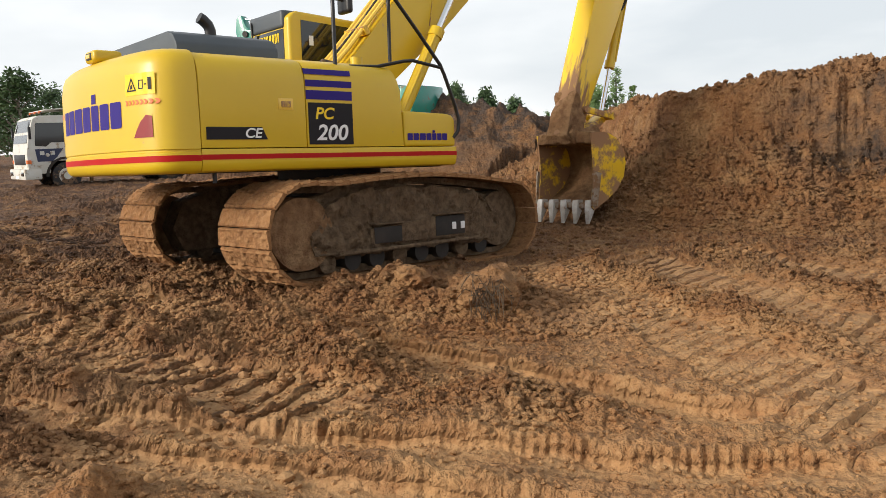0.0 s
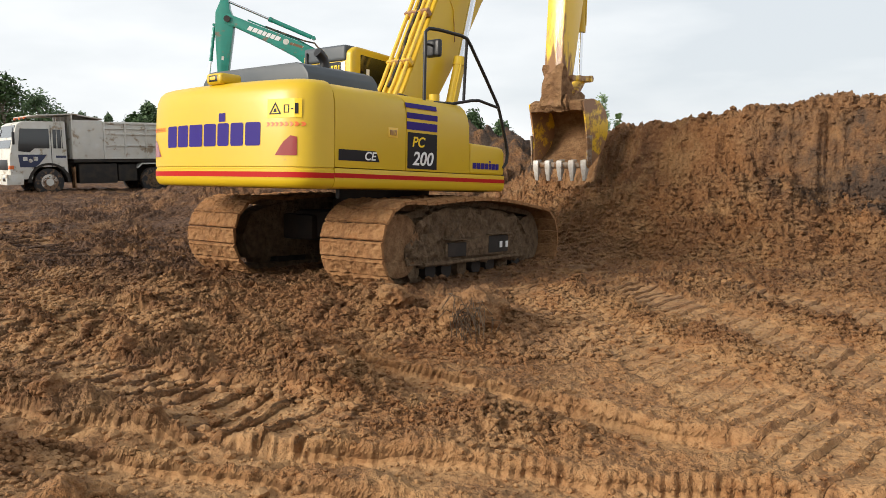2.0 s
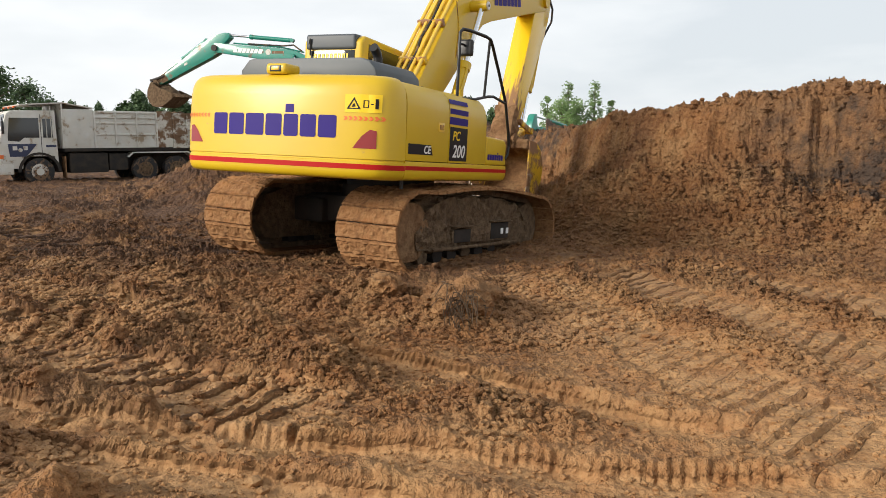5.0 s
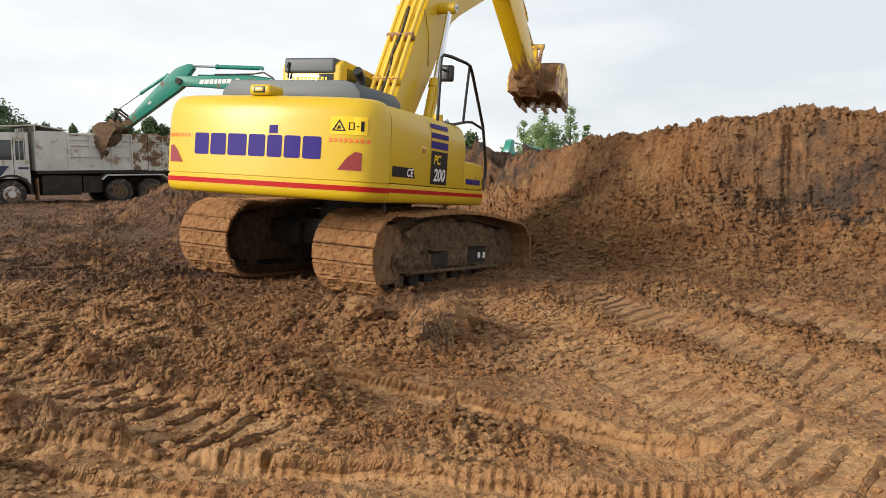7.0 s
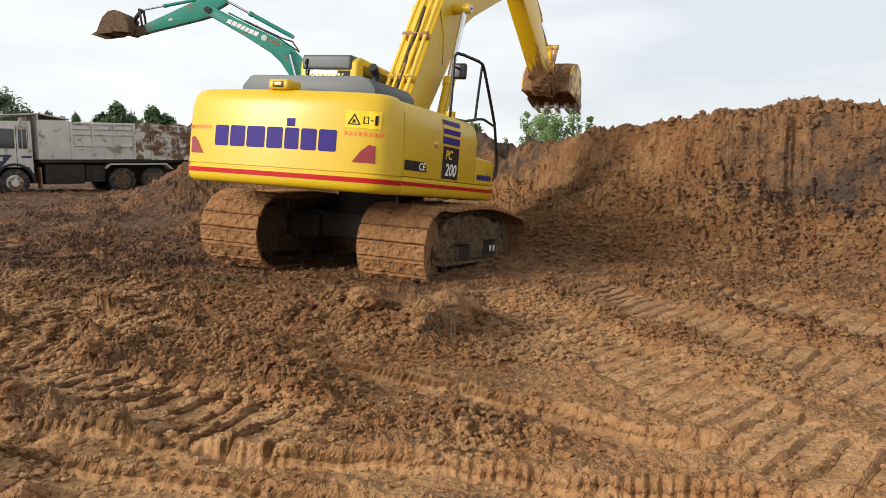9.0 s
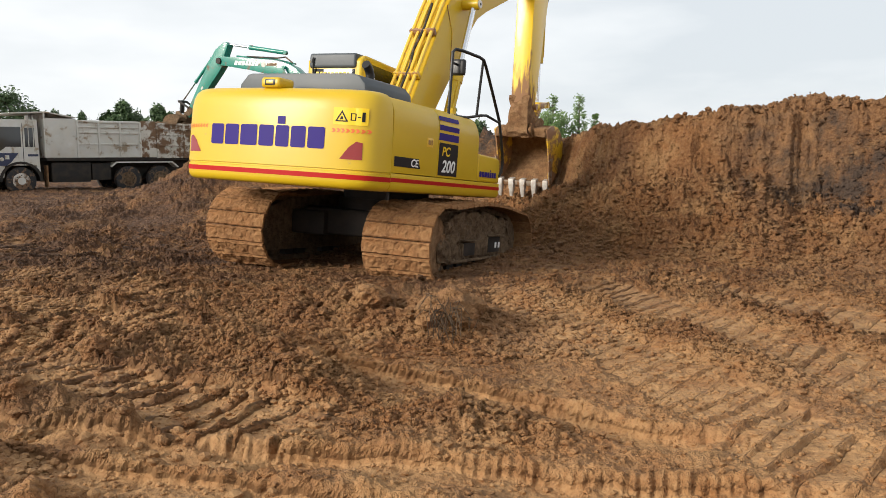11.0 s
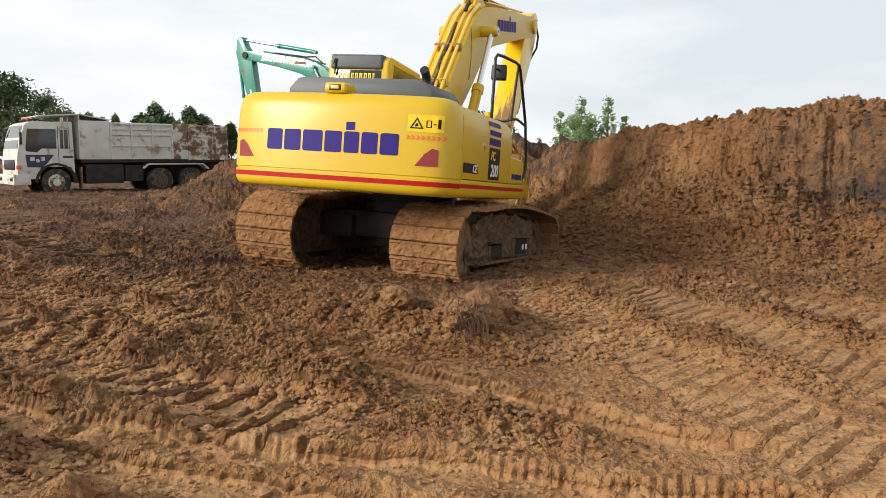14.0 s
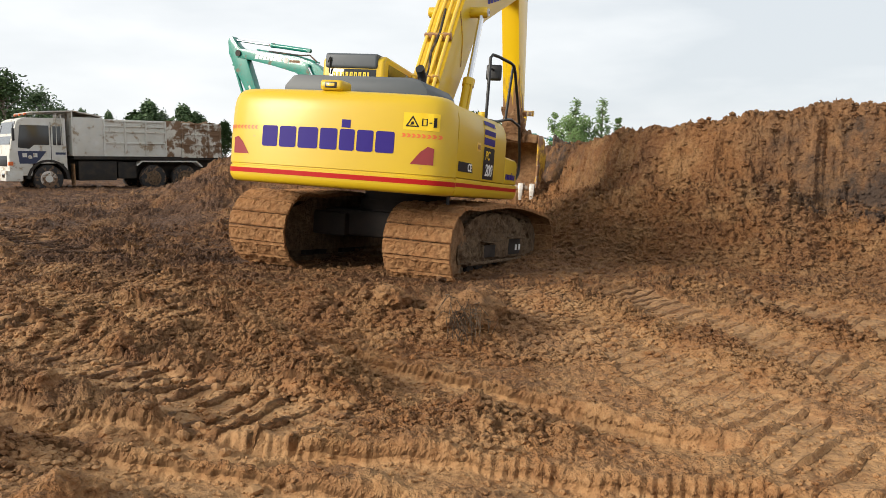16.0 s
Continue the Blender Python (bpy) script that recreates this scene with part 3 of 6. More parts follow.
    for a, b, on, span, wide_, high, gap, slant in prints:
        wear = np.clip(0.85 + 1.3 * fbm(x * 1.4, y * 1.4, 171, 3), 0.25, 1.25)
        ph = ((a + slant * b) / gap + 0.30 * fbm(x * 2, y * 2, 175, 3)) % 1.0
        saw = np.where(ph < 0.84, 0.75 * (ph / 0.84) ** 2.5, 0.75 - 0.75 * step(ph, 0.84, 0.96)) + 0.55 * np.exp(-((ph - 0.80) / 0.055) ** 2) * step(fbm(x * 7, y * 7, 177, 4, 0.6), -0.25, 0.3)
        saw = saw * np.clip(0.85 + 1.6 * fbm(x * 2.6, y * 2.6, 178, 3), 0.15, 1.2)
        z = z - on * lump * near * 0.5 + on * high * wear * (0.85 * saw - 0.45)
        z = z + 0.5 * high * np.exp(-((np.abs(b) - wide_ * 0.56) / 0.05) ** 2) * span * np.clip(0.4 + 3 * fbm(x * 5, y * 5, 179, 3), 0, 1.6)
        smooth = np.maximum(smooth, on * np.clip(0.95 - 0.9 * np.exp(-((ph - 0.9) / 0.1) ** 2), 0, 1))
    # tyre ruts: smooth floor, steep far wall scored by the lugs, crumbly near side
    for pts, deep, wide_, gap in RUTS:
        a, b, n = off_line(x, y, pts)
        ends = step(a, 0.0, 0.5) * (1 - step(a, n - 0.5, n))
        m = a / gap + 0.25 * fbm(a * 3, a * 0, 181, 2)
        lug = np.abs((m % 1.0) - 0.5) * 2
        wall = b - 0.045 * fbm(a * 2.5, b * 2.0 + 5, 183, 5, 0.6) - 0.030 * fbm(x * 9, y * 9, 184, 3) - 0.017 * (step(lug, 0.1, 0.9) - 0.5) * np.clip(0.55 + 2.4 * fbm(a * 1.5, a * 0, 187, 2), 0, 1) * (0.5 + hash2(np.floor(m), np.floor(m) * 0, 188))
        floor = step(wall, -wide_ - 0.16, -wide_ * 0.75) * (1 - step(wall, -0.01, 0.075))
        rim = np.exp(-((wall - 0.085) / 0.035) ** 2) * ends
        flat = floor * ends
        z = z - flat * (deep * np.clip(0.9 + 0.8 * fbm(a * 0.9, a * 0, 185, 2), 0.45, 1.2) + 0.85 * lump * near) + 0.25 * deep * rim * np.clip(0.3 + 2.5 * fbm(x * 8, y * 8, 189, 3), 0, 1.5)
        smooth = np.maximum(smooth, flat * 0.95)
    # grain of the clay, down to the smallest crumbs
    grain = fbm(x * 9, y * 9, 201, 2, 0.7) + 0.4 * vnoise(x * 37, y * 37, 205) * (1 - step(r, 4.5, 8))
    z = z + near * (1 - 0.60 * smooth) * (0.026 * grain + 0.014 * np.abs(vnoise(x * 21, y * 21, 211)) * (1 - step(r, 7, 12)))
    # level under the digger
    z = z * (1 - 0.85 * np.exp(-((x + 1.1) / 2.4) ** 4 - ((y - 11.0) / 2.3) ** 4))
    if not full:
        return z
    lower = step(-run, -10.0, -8.5)
    soil = np.interp(run, [0, 5, 7.2, 8.6, 10, 12.5, 13.5, 16, 20], [1.2, 1.2, 0.9, 0.35, 0.40, 0.25, 1.0, 1.2, 1.2]) * step(face - 0.2 * lower, 0.50, 0.62) * (1 - step(face - 0.1 * lower, 0.88, 0.97)) * (0.35 + 0.65 * np.maximum(step(np.abs(fbm(run * 0.35, run * 0, 191, 2)), 0.08, 0.25), step(-run, -9.5, -8.5)))
    heap = np.exp(-((x - 1.3) / 3.8) ** 4 - ((y - 29.5) / 3.2) ** 2)
    wet = np.clip((0.75 - 0.35 * step(x, 0.0, 1.5)) * step(y + 0.5 * x, 6.0, 9.5) * (1 - 0.45 * packed) * (1 - 0.85 * on_bank) + 0.1 * on_bank * step(y, 9, 12) + 0.8 * step(-x, 1.8, 4.5) * step(y, 6.5, 9.5) + 0.12 * loose * (1 - smooth) * (1 - on_bank) + 0.45 * step(-x, 0.8, 2.6) * (1 - step(y, 6.5, 9.5)) * (1 - 0.6 * smooth) - 0.35 * step(np.abs(x + 4.7), 3.0, 1.2) * step(y, 15, 17), 0, 1.6)
    return z, smooth * near, np.clip(soil + 1.6 * heap, 0, 1.6), wet


def spot(x, y):
    return float(height(np.array([x], float), np.array([y], float))[0])


def make_ground():
    """Rings about the filming place, close together where the yard is near."""
    rs = [0.15, 0.6, 1.1, 1.6, 2.0, 2.3, 2.6, 2.8]
    while rs[-1] < 900:
        r = rs[-1]
        rs.append(r + (0.0032 * r if r < 7.5 else 0.0036 * r if r < 10 else 0.0030 * r if r < 11 else 0.0017 * r if r < 15.5 else 0.004 * r if r < 19 else 0.007 * r if r < 33 else 0.012 * r if r < 45 else 0.12 * r))
    fine = np.linspace(-34.5, 34.5, 1060)
    coarse = np.linspace(34.5, 325.5, 60)[1:-1]
    az = np.radians(np.concatenate([fine, coarse]))
    R, A = np.meshgrid(np.array(rs), az, indexing="ij")
    X, Y = R * np.sin(A), R * np.cos(A)
    Z, packed, soil, wet = height(X.ravel(), Y.ravel(), True)
    nr, na = R.shape
    co = np.stack([X.ravel(), Y.ravel(), Z], 1).astype(np.float32)
    i = np.arange((nr - 1) * na).reshape(nr - 1, na)
    j = np.roll(i, -1, axis=1)
    quads = np.stack([i, j, j + na, i + na], -1).reshape(-1, 4)
    me = bpy.data.meshes.new("ground")
    me.vertices.add(len(co))
    me.vertices.foreach_set("co", co.ravel())
    me.loops.add(quads.size)
    me.loops.foreach_set("vertex_index", quads.ravel().astype(np.int32))
    me.polygons.add(len(quads))
    me.polygons.foreach_set("loop_start", np.arange(0, quads.size, 4, dtype=np.int32))
    me.polygons.foreach_set("use_smooth", np.ones(len(quads), bool))
    me.update(calc_edges=True)
    for name, val in (("packed", packed), ("topsoil", soil), ("wet", wet)):
        at = me.attributes.new(name, "FLOAT", "POINT")
        at.data.foreach_set("value", val.astype(np.float32))
    me.materials.append(M["ground"])
    ob = new("ground", me)
    tagged(ob, "churned orange-brown clay yard with ruts, clods and a dug bank", "ground", kind="structure")
    return ob


make_ground()


# ---- the yellow digger ----
GAUGE, SHOE, REACH = 1.196, 0.455, 1.90      # half gauge, half shoe, half length of a track
FOOT_Y, FOOT_Z, BOOM_X, BOOM_L, STICK_L = 0.12, 2.02, 0.03, 5.706, 3.037
BOOM_TURN = -1.33                            # the boom stands a little askew on its foot
PIN = (2.358, 0.812)                         # lifting pin on the boom


def track_loop(n=400):
    """The belt's outline in (y, z), run backwards along the top, evenly spaced."""
    pts = []
    for k in range(60):
        a = math.pi / 2 + math.pi * k / 59
        pts.append((-REACH + 0.47 + 0.47 * math.cos(a), 0.47 + 0.47 * math.sin(a)))
    for k in range(1, 40):
        pts.append((-REACH + 0.47 + (2 * REACH - 0.90) * k / 40, 0.0))
    for k in range(60):
        a = -math.pi / 2 + math.pi * k / 59
        pts.append((REACH - 0.43 + 0.43 * math.cos(a), 0.43 + 0.43 * math.sin(a)))
    for k in range(1, 40):
        s = k / 40
        pts.append((REACH - 0.43 - (2 * REACH - 0.90) * s, 0.86 + 0.08 * s + 0.085 * math.sin(math.pi * min(1, s * 1.15)) ** 1.0))
    pts = np.array(pts + [pts[0]])
    d = np.concatenate([[0], np.cumsum(np.hypot(*np.diff(pts, axis=0).T))])
    s = np.linspace(0, d[-1], n + 1)
    return np.stack([np.interp(s, d, pts[:, 0]), np.interp(s, d, pts[:, 1])], 1), d[-1]


LOOP, LOOP_LEN = track_loop()
SHOES = 46


def shoe_pose(k, run):
    s = ((k / SHOES) * LOOP_LEN + run) % LOOP_LEN / LOOP_LEN * (len(LOOP) - 1)
    i = int(s) % (len(LOOP) - 1)
    u = s - int(s)
    p = LOOP[i] * (1 - u) + LOOP[i + 1] * u
    a, b = LOOP[(i - 5) % (len(LOOP) - 1)], LOOP[(i + 6) % (len(LOOP) - 1)]
    return pose(0, p[0], p[1], math.degrees(math.atan2(b[1] - a[1], b[0] - a[0])))


def shoe_mesh():
    """A muddy three-ribbed plate; its outer side looks down (-z) of its own space."""
    w, p = SHOE, LOOP_LEN / SHOES * 0.5
    prof = [(-p * 1.0, 0.0), (p * 0.94, 0.0), (p * 0.96, -0.024), (p * 0.85, -0.040), (p * 0.55, -0.034), (p * 0.2, -0.036), (-p * 0.2, -0.036), (-p * 0.55, -0.035), (-p * 0.82, -0.043), (-p * 0.95, -0.030)]
    bm = bmesh.new()
    cols = 31
    rings = []
    for i in range(cols):
        x = -w + 2 * w * i / (cols - 1)
        e = 0.012 if i in (0, cols - 1) else 0.0
        rings.append([bm.verts.new((x + 0.004 * math.sin(9 * k + i), y, z + e * 0.5 + (0.016 * noise.noise(Vector((x * 11, y * 11, 0.5))) + 0.014 * noise.noise(Vector((x * 29, y * 29, 3.5)))) * (1 if z < -0.02 else 0))) for k, (y, z) in enumerate(prof)])
    n = len(prof)
    for a, b in zip(rings, rings[1:]):
        for k in range(n):
            bm.faces.new((a[k], a[(k + 1) % n], b[(k + 1) % n], b[k]))
    bm.faces.new(rings[0][::-1])
    bm.faces.new(rings[-1])
    bmesh.ops.recalc_face_normals(bm, faces=bm.faces)
    me = bpy.data.meshes.new("shoe")
    bm.to_mesh(me)
    bm.free()
    me.materials.append(M["mud_track"])
    return me


SHOE_OBS = []


def make_track(root, side):
    x = side * GAUGE
    bm = prism([(-1.42, 0.16), (1.40, 0.16), (1.58, 0.42), (1.40, 0.70), (0.9, 0.84), (0.0, 0.90), (-0.9, 0.90), (-1.40, 0.76), (-1.55, 0.45)], "x", x - 0.16, x + 0.16, 0.03)
    frame_ = part("track", bm, M["mud_grey"], root, "mud-caked crawler track with steel shoes")
    # caked side plate towards the outside, with a step plate and a guard
    xo = x + side * 0.17
    bm = prism([(-1.30, 0.24), (1.28, 0.20), (1.42, 0.42), (1.22, 0.69), (0.75, 0.82), (0.1, 0.87), (-0.8, 0.86), (-1.15, 0.70), (-1.36, 0.44)], "x", xo, xo + side * 0.12, 0.0)
    bmesh.ops.subdivide_edges(bm, edges=bm.edges, cuts=7, use_grid_fill=True)
    bmesh.ops.triangulate(bm, faces=[f for f in bm.faces if len(f.verts) > 4])
    for _ in range(4):
        bmesh.ops.subdivide_edges(bm, edges=[e for e in bm.edges if e.calc_length() > 0.07], cuts=1, use_grid_fill=True)
        bmesh.ops.triangulate(bm, faces=[f for f in bm.faces if len(f.verts) > 3])
    roughen(bm, 0.075, 4.0, side)
    roughen(bm, 0.03, 13.0, side)
    part("side_frame", bm, M["mud_grey"], frame_, "side frame under thick dried mud")
    bm = prism([(-0.62, 0.30), (0.85, 0.28), (0.85, 0.52), (0.30, 0.54), (-0.05, 0.50), (-0.62, 0.46)], "x", xo + side * 0.10, xo + side * 0.16, 0.01)
    part("guard_plate", bm, M["mud_grey"], frame_)
    bm = box(min(xo, xo + side * 0.22), max(xo, xo + side * 0.22), 0.28, 0.78, 0.545, 0.56, 0.004)
    part("step_plate", bm, M["mud_grey"], frame_)
    part("step_plate", box(min(xo, xo + side * 0.22), max(xo, xo + side * 0.22), -0.60, -0.18, 0.50, 0.515, 0.004), M["mud_grey"], frame_)
    # no hollows here: near-black slabs on the guard plate paint in their shade
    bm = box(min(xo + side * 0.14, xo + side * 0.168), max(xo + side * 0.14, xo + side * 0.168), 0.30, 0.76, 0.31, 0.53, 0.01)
    part("recess_shade", bm, M["dark"], frame_)
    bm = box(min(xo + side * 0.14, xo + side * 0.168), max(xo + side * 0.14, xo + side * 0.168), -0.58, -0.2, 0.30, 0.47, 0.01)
    part("recess_shade", bm, M["dark"], frame_)
    for y in (0.58, 0.72):
        bm = box(min(xo + side * 0.166, xo + side * 0.176), max(xo + side * 0.166, xo + side * 0.176), y - 0.03, y + 0.03, 0.37, 0.45, 0.003)
        part("white_plate", bm, M["white"], frame_, "small white plate")
    part("guard_rail", rod((xo + side * 0.17, -1.05, 0.235), (xo + side * 0.17, 1.0, 0.245), 0.022), M["mud_grey"], frame_)
    # rollers under the frame
    for k in range(8):
        y = -1.12 + k * 0.32
        part("roller", rod((x - 0.17, y, 0.15), (x + 0.17 + 0.07 * side, y, 0.15), 0.105), M["dark"] if k % 3 else M["mud_grey"], frame_)
    bm = rod((x - 0.2, -REACH + 0.47, 0.47), (x + side * 0.27, -REACH + 0.47, 0.47), 0.36, n=28)
    roughen(bm, 0.02, 5)
    part("sprocket", bm, M["mud"], frame_, "drive sprocket filled with clay")
    bm = rod((x - 0.2, REACH - 0.43, 0.43), (x + 0.2, REACH - 0.43, 0.43), 0.33, n=28)
    part("idler", bm, M["mud_grey"], frame_)
    # the chain inside the shoes
    bm = bmesh.new()
    rings = []
    for p in LOOP[:-1:4]:
        c = np.array([p[0], p[1]])
        inward = np.array([0 - p[0] * 0.15, 0.47 - p[1]])
        inward = inward / max(1e-6, np.hypot(*inward)) * 0.06
        rings.append([bm.verts.new((x + s, *(c + inward * k))) for s, k in ((-0.14, 0.2), (0.14, 0.2), (0.14, 1.4), (-0.14, 1.4))])
    for a, b in zip(rings, rings[1:] + rings[:1]):
        for k in range(4):
            bm.faces.new((a[k], a[(k + 1) % 4], b[(k + 1) % 4], b[k]))
    part("chain", bm, M["mud_grey"], frame_)
    me = SHOE_ME
    for k in range(SHOES):
        sh = new("shoe", me)
        sh.parent = frame_
        SHOE_OBS.append((sh, side, k, x))
    return frame_


SHOE_ME = shoe_mesh()
SIDE_X = 1.425                                # the flank of the upper works
TAIL = [(1.425, -2.27), (1.425, -2.34), (1.405, -2.46), (1.35, -2.565), (1.25, -2.64), (1.08, -2.695), (0.80, -2.745), (0.5, -2.78), (0.25, -2.797), (0.0, -2.803)]


def tail_y(x):
    return float(np.interp(abs(x), [0, 0.25, 0.5, 0.80, 1.08, 1.25, 1.35, 1.405, 1.425], [-2.803, -2.797, -2.78, -2.745, -2.695, -2.64, -2.565, -2.46, -2.34]))


def counterweight_mesh():
    half = TAIL
    plan = half + [(-x, y) for x, y in half[::-1][1:]]
    levels = [(1.085, 0.09), (1.10, 0.04), (1.13, 0.015), (1.17, 0.0), (1.275, 0.0), (1.283, 0.014), (1.297, 0.014), (1.305, 0.0), (1.6, 0.0), (1.95, 0.012), (2.06, 0.03), (2.13, 0.06), (2.175, 0.11), (2.195, 0.17), (2.20, 0.26)]
    bm = bmesh.new()
    rings = []
    for z, inset in levels:
        ring = []
        for x, y in plan:
            k = 1 - inset / 1.43
            ring.append(bm.verts.new((x * k, -2.27 + (y + 2.27) * (1 - inset / 0.56), z)))
        rings.append(ring)
    for a, b in zip(rings, rings[1:]):
        for k in range(len(plan) - 1):
            bm.faces.new((a[k], a[k + 1], b[k + 1], b[k]))
        bm.faces.new((a[-1], a[0], b[0], b[-1]))
    bm.faces.new(rings[0][::-1])
    bm.faces.new(rings[-1])
    return bm


def tail_decal(polys, off=0.004):
    """Flat shapes (lists of (x, z)) laid on the curved tail."""
    bm = bmesh.new()
    for poly in polys:
        bm.faces.new([bm.verts.new((x, 0, z)) for x, z in poly])
    for k in range(-35, 36):
        bmesh.ops.bisect_plane(bm, geom=bm.verts[:] + bm.edges[:] + bm.faces[:], plane_co=(k * 0.04, 0, 0), plane_no=(1, 0, 0))
    bmesh.ops.triangulate(bm, faces=bm.faces)
    for v in bm.verts:
        lean = 0.012 * max(0, min(1, (v.co.z - 1.6) / 0.35))
        v.co.y = tail_y(v.co.x) - off + lean * (0.5 if abs(v.co.x) > 1.2 else 1.0)
        if abs(v.co.x) > 1.2:
            v.co.x += math.copysign(off * min(1, (abs(v.co.x) - 1.2) / 0.1), v.co.x)
    return bm


def tail_band(z0, z1, off):
    """A band right round the tail from flank to flank."""
    bm = bmesh.new()
    plan = TAIL + [(-x, y) for x, y in TAIL[::-1][1:]]
    rows = []
    for i, (x, y) in enumerate(plan):
        a, b = plan[max(i - 1, 0)], plan[min(i + 1, len(plan) - 1)]
        d = Vector((b[0] - a[0], b[1] - a[1])).normalized()
        n = Vector((-d.y, d.x)) * (1 if (-d.y * x + d.x * (y + 2.0)) > 0 else -1)
        rows.append([bm.verts.new((x + n.x * off, y + n.y * off, z)) for z in (z0, z1)])
    for a, b in zip(rows, rows[1:]):
        bm.faces.new((a[0], b[0], b[1], a[1]))
    return bm


def strip(x0, x1, z0, z1, n):
    xs = [x0 + (x1 - x0) * k / n for k in range(n + 1)]
    return [[(a, z0), (b, z0), (b, z1), (a, z1)] for a, b in zip(xs, xs[1:])]


def flank_decal(polys, x=SIDE_X + 0.004):
    bm = bmesh.new()
    for poly in polys:
        bm.faces.new([bm.verts.new((x, y, z)) for y, z in poly])
    return bm


def brand_blocks(y0, y1, z0, z1):
    """The maker's mark as plain blocks: seven upright ones and a small raised square."""
    widths = [1.0, 1.05, 1.2, 1.0, 0.85, 0.9, 1.0]
    gap = 0.13
    u = (y1 - y0) / (sum(widths) + gap * 6)
    out, y = [], y0
    c = 0.07 * (z1 - z0)
    for w in widths:
        a, b = y, y + w * u
        out.append([(a + c, z0), (b - c, z0), (b, z0 + c), (b, z1 - c), (b - c, z1), (a + c, z1), (a, z1 - c), (a, z0 + c)])
        y = b + gap * u
    m = y0 + (y1 - y0) * 0.655
    s = 0.22 * (z1 - z0)
    out.append([(m - s, z1 + 0.3 * s), (m + s, z1 + 0.3 * s), (m + s, z1 + 2.0 * s), (m - s, z1 + 2.0 * s)])
    return out


def make_house(root):
    bm = box(-1.25, 1.25, -2.2, 0.74, 1.08, 1.30, 0.02)
    box(-1.0, 0.5, -0.4, 1.35, 1.10, 1.36, 0.02, bm=bm)
    rod((0, 0, 0.86), (0, 0, 1.12), 0.62, n=40, bm=bm)
    house = part("house", bm, M["dark"], root, "revolving frame of the digger")
    cw = part("counterweight", counterweight_mesh(), M["yellow"], house, "glossy yellow counterweight with rounded corners")
    # stripes, reflectors and marks on the tail
    part("red_stripe", tail_band(1.195, 1.25, 0.004), M["red"], house, "red stripe")
    for poly in brand_blocks(-0.83, 0.83, 1.515, 1.755):
        part("letter_block", tail_decal([poly]), M["purple"], house, "purple-blue letter block")
    for s in (1, -1):
        part("reflector", tail_decal([[(s * 1.02, 1.415), (s * 1.265, 1.415), (s * 1.265, 1.60), (s * 1.20, 1.615), (s * 1.12, 1.55)]]), M["reflector"], house, "dark red corner reflector")
        ch = []
        for k in range(8):
            a = 0.905 + k * 0.055
            ch += [[(s * a, 1.705), (s * (a + 0.03), 1.705), (s * (a + 0.05), 1.727), (s * (a + 0.03), 1.75), (s * a, 1.75), (s * (a + 0.02), 1.727)]]
        part("chevrons", tail_decal(ch), M["orange"], house, "row of orange chevrons")
    part("warning_sign", tail_decal(strip(0.915, 1.30, 1.79, 1.98, 6), 0.004), M["decal_yellow"], house, "bright yellow warning sign")
    tri = []
    o, i = [(0.975, 1.825), (1.105, 1.825), (1.04, 1.95)], [(0.998, 1.838), (1.082, 1.838), (1.04, 1.922)]
    for k in range(3):
        tri.append([o[k], o[(k + 1) % 3], i[(k + 1) % 3], i[k]])
    tri += [[(1.02, 1.845), (1.055, 1.85), (1.05, 1.885), (1.03, 1.88)], [(1.125, 1.84), (1.135, 1.84), (1.135, 1.92), (1.125, 1.92)], [(1.165, 1.84), (1.175, 1.84), (1.175, 1.92), (1.165, 1.92)], [(1.125, 1.912), (1.175, 1.912), (1.175, 1.92), (1.125, 1.92)], [(1.125, 1.84), (1.175, 1.84), (1.175, 1.848), (1.125, 1.848)],
            [(1.19, 1.872), (1.215, 1.872), (1.215, 1.884), (1.19, 1.884)], [(1.228, 1.83), (1.252, 1.83), (1.252, 1.935), (1.228, 1.935)]]
    tri = [[(0.915 + (x - 0.955) * 1.2, z) for x, z in poly] for poly in tri]
    part("sign_symbols", tail_decal(tri, 0.007), M["decal_black"], house, "black warning symbols")
    # tail lamp on the counterweight
    bm = box(-0.14, 0.14, -2.72, -2.44, 2.19, 2.31, 0.045, 3)
    lamp_ = part("work_light", bm, M["yellow"], house, "yellow hooded work light")
    bm = box(-0.075, 0.075, -2.727, -2.70, 2.215, 2.285, 0.012)
    part("light_glass", bm, M["black"], house)
    part("light_bezel", box(-0.05, 0.05, -2.732, -2.72, 2.232, 2.27, 0.006), M["yellow_light"], house)

    # flank panels: hood doors, skirt and front box
    def hood_profile(s):
        return [(s * 0.35, 1.31), (s * SIDE_X, 1.31), (s * SIDE_X, 1.90), (s * 1.415, 2.0), (s * 1.385, 2.085), (s * 1.33, 2.14), (s * 1.24, 2.175), (s * 1.05, 2.19), (s * 0.35, 2.20)]
    part("hood_door", prism(hood_profile(1), "y", -2.262, -1.172, 0.008), M["yellow"], house, "yellow engine side door")
    bm = prism(hood_profile(1), "y", -1.162, 0.04, 0.008)
    for v in bm.verts:
        if v.co.y > 0 and v.co.z > 1.7:
            v.co.y -= 0.35 * (v.co.z - 1.7) ** 1.5
    part("pump_door", bm, M["yellow"], house, "yellow pump compartment door")
    part("hood_door", prism(hood_profile(-1), "y", -2.262, -0.42, 0.008), M["yellow"], house, "yellow engine side door")
    part("hood_top", box(-0.345, 0.345, -2.26, -0.30, 1.31, 2.19, 0.02), M["yellow"], house)
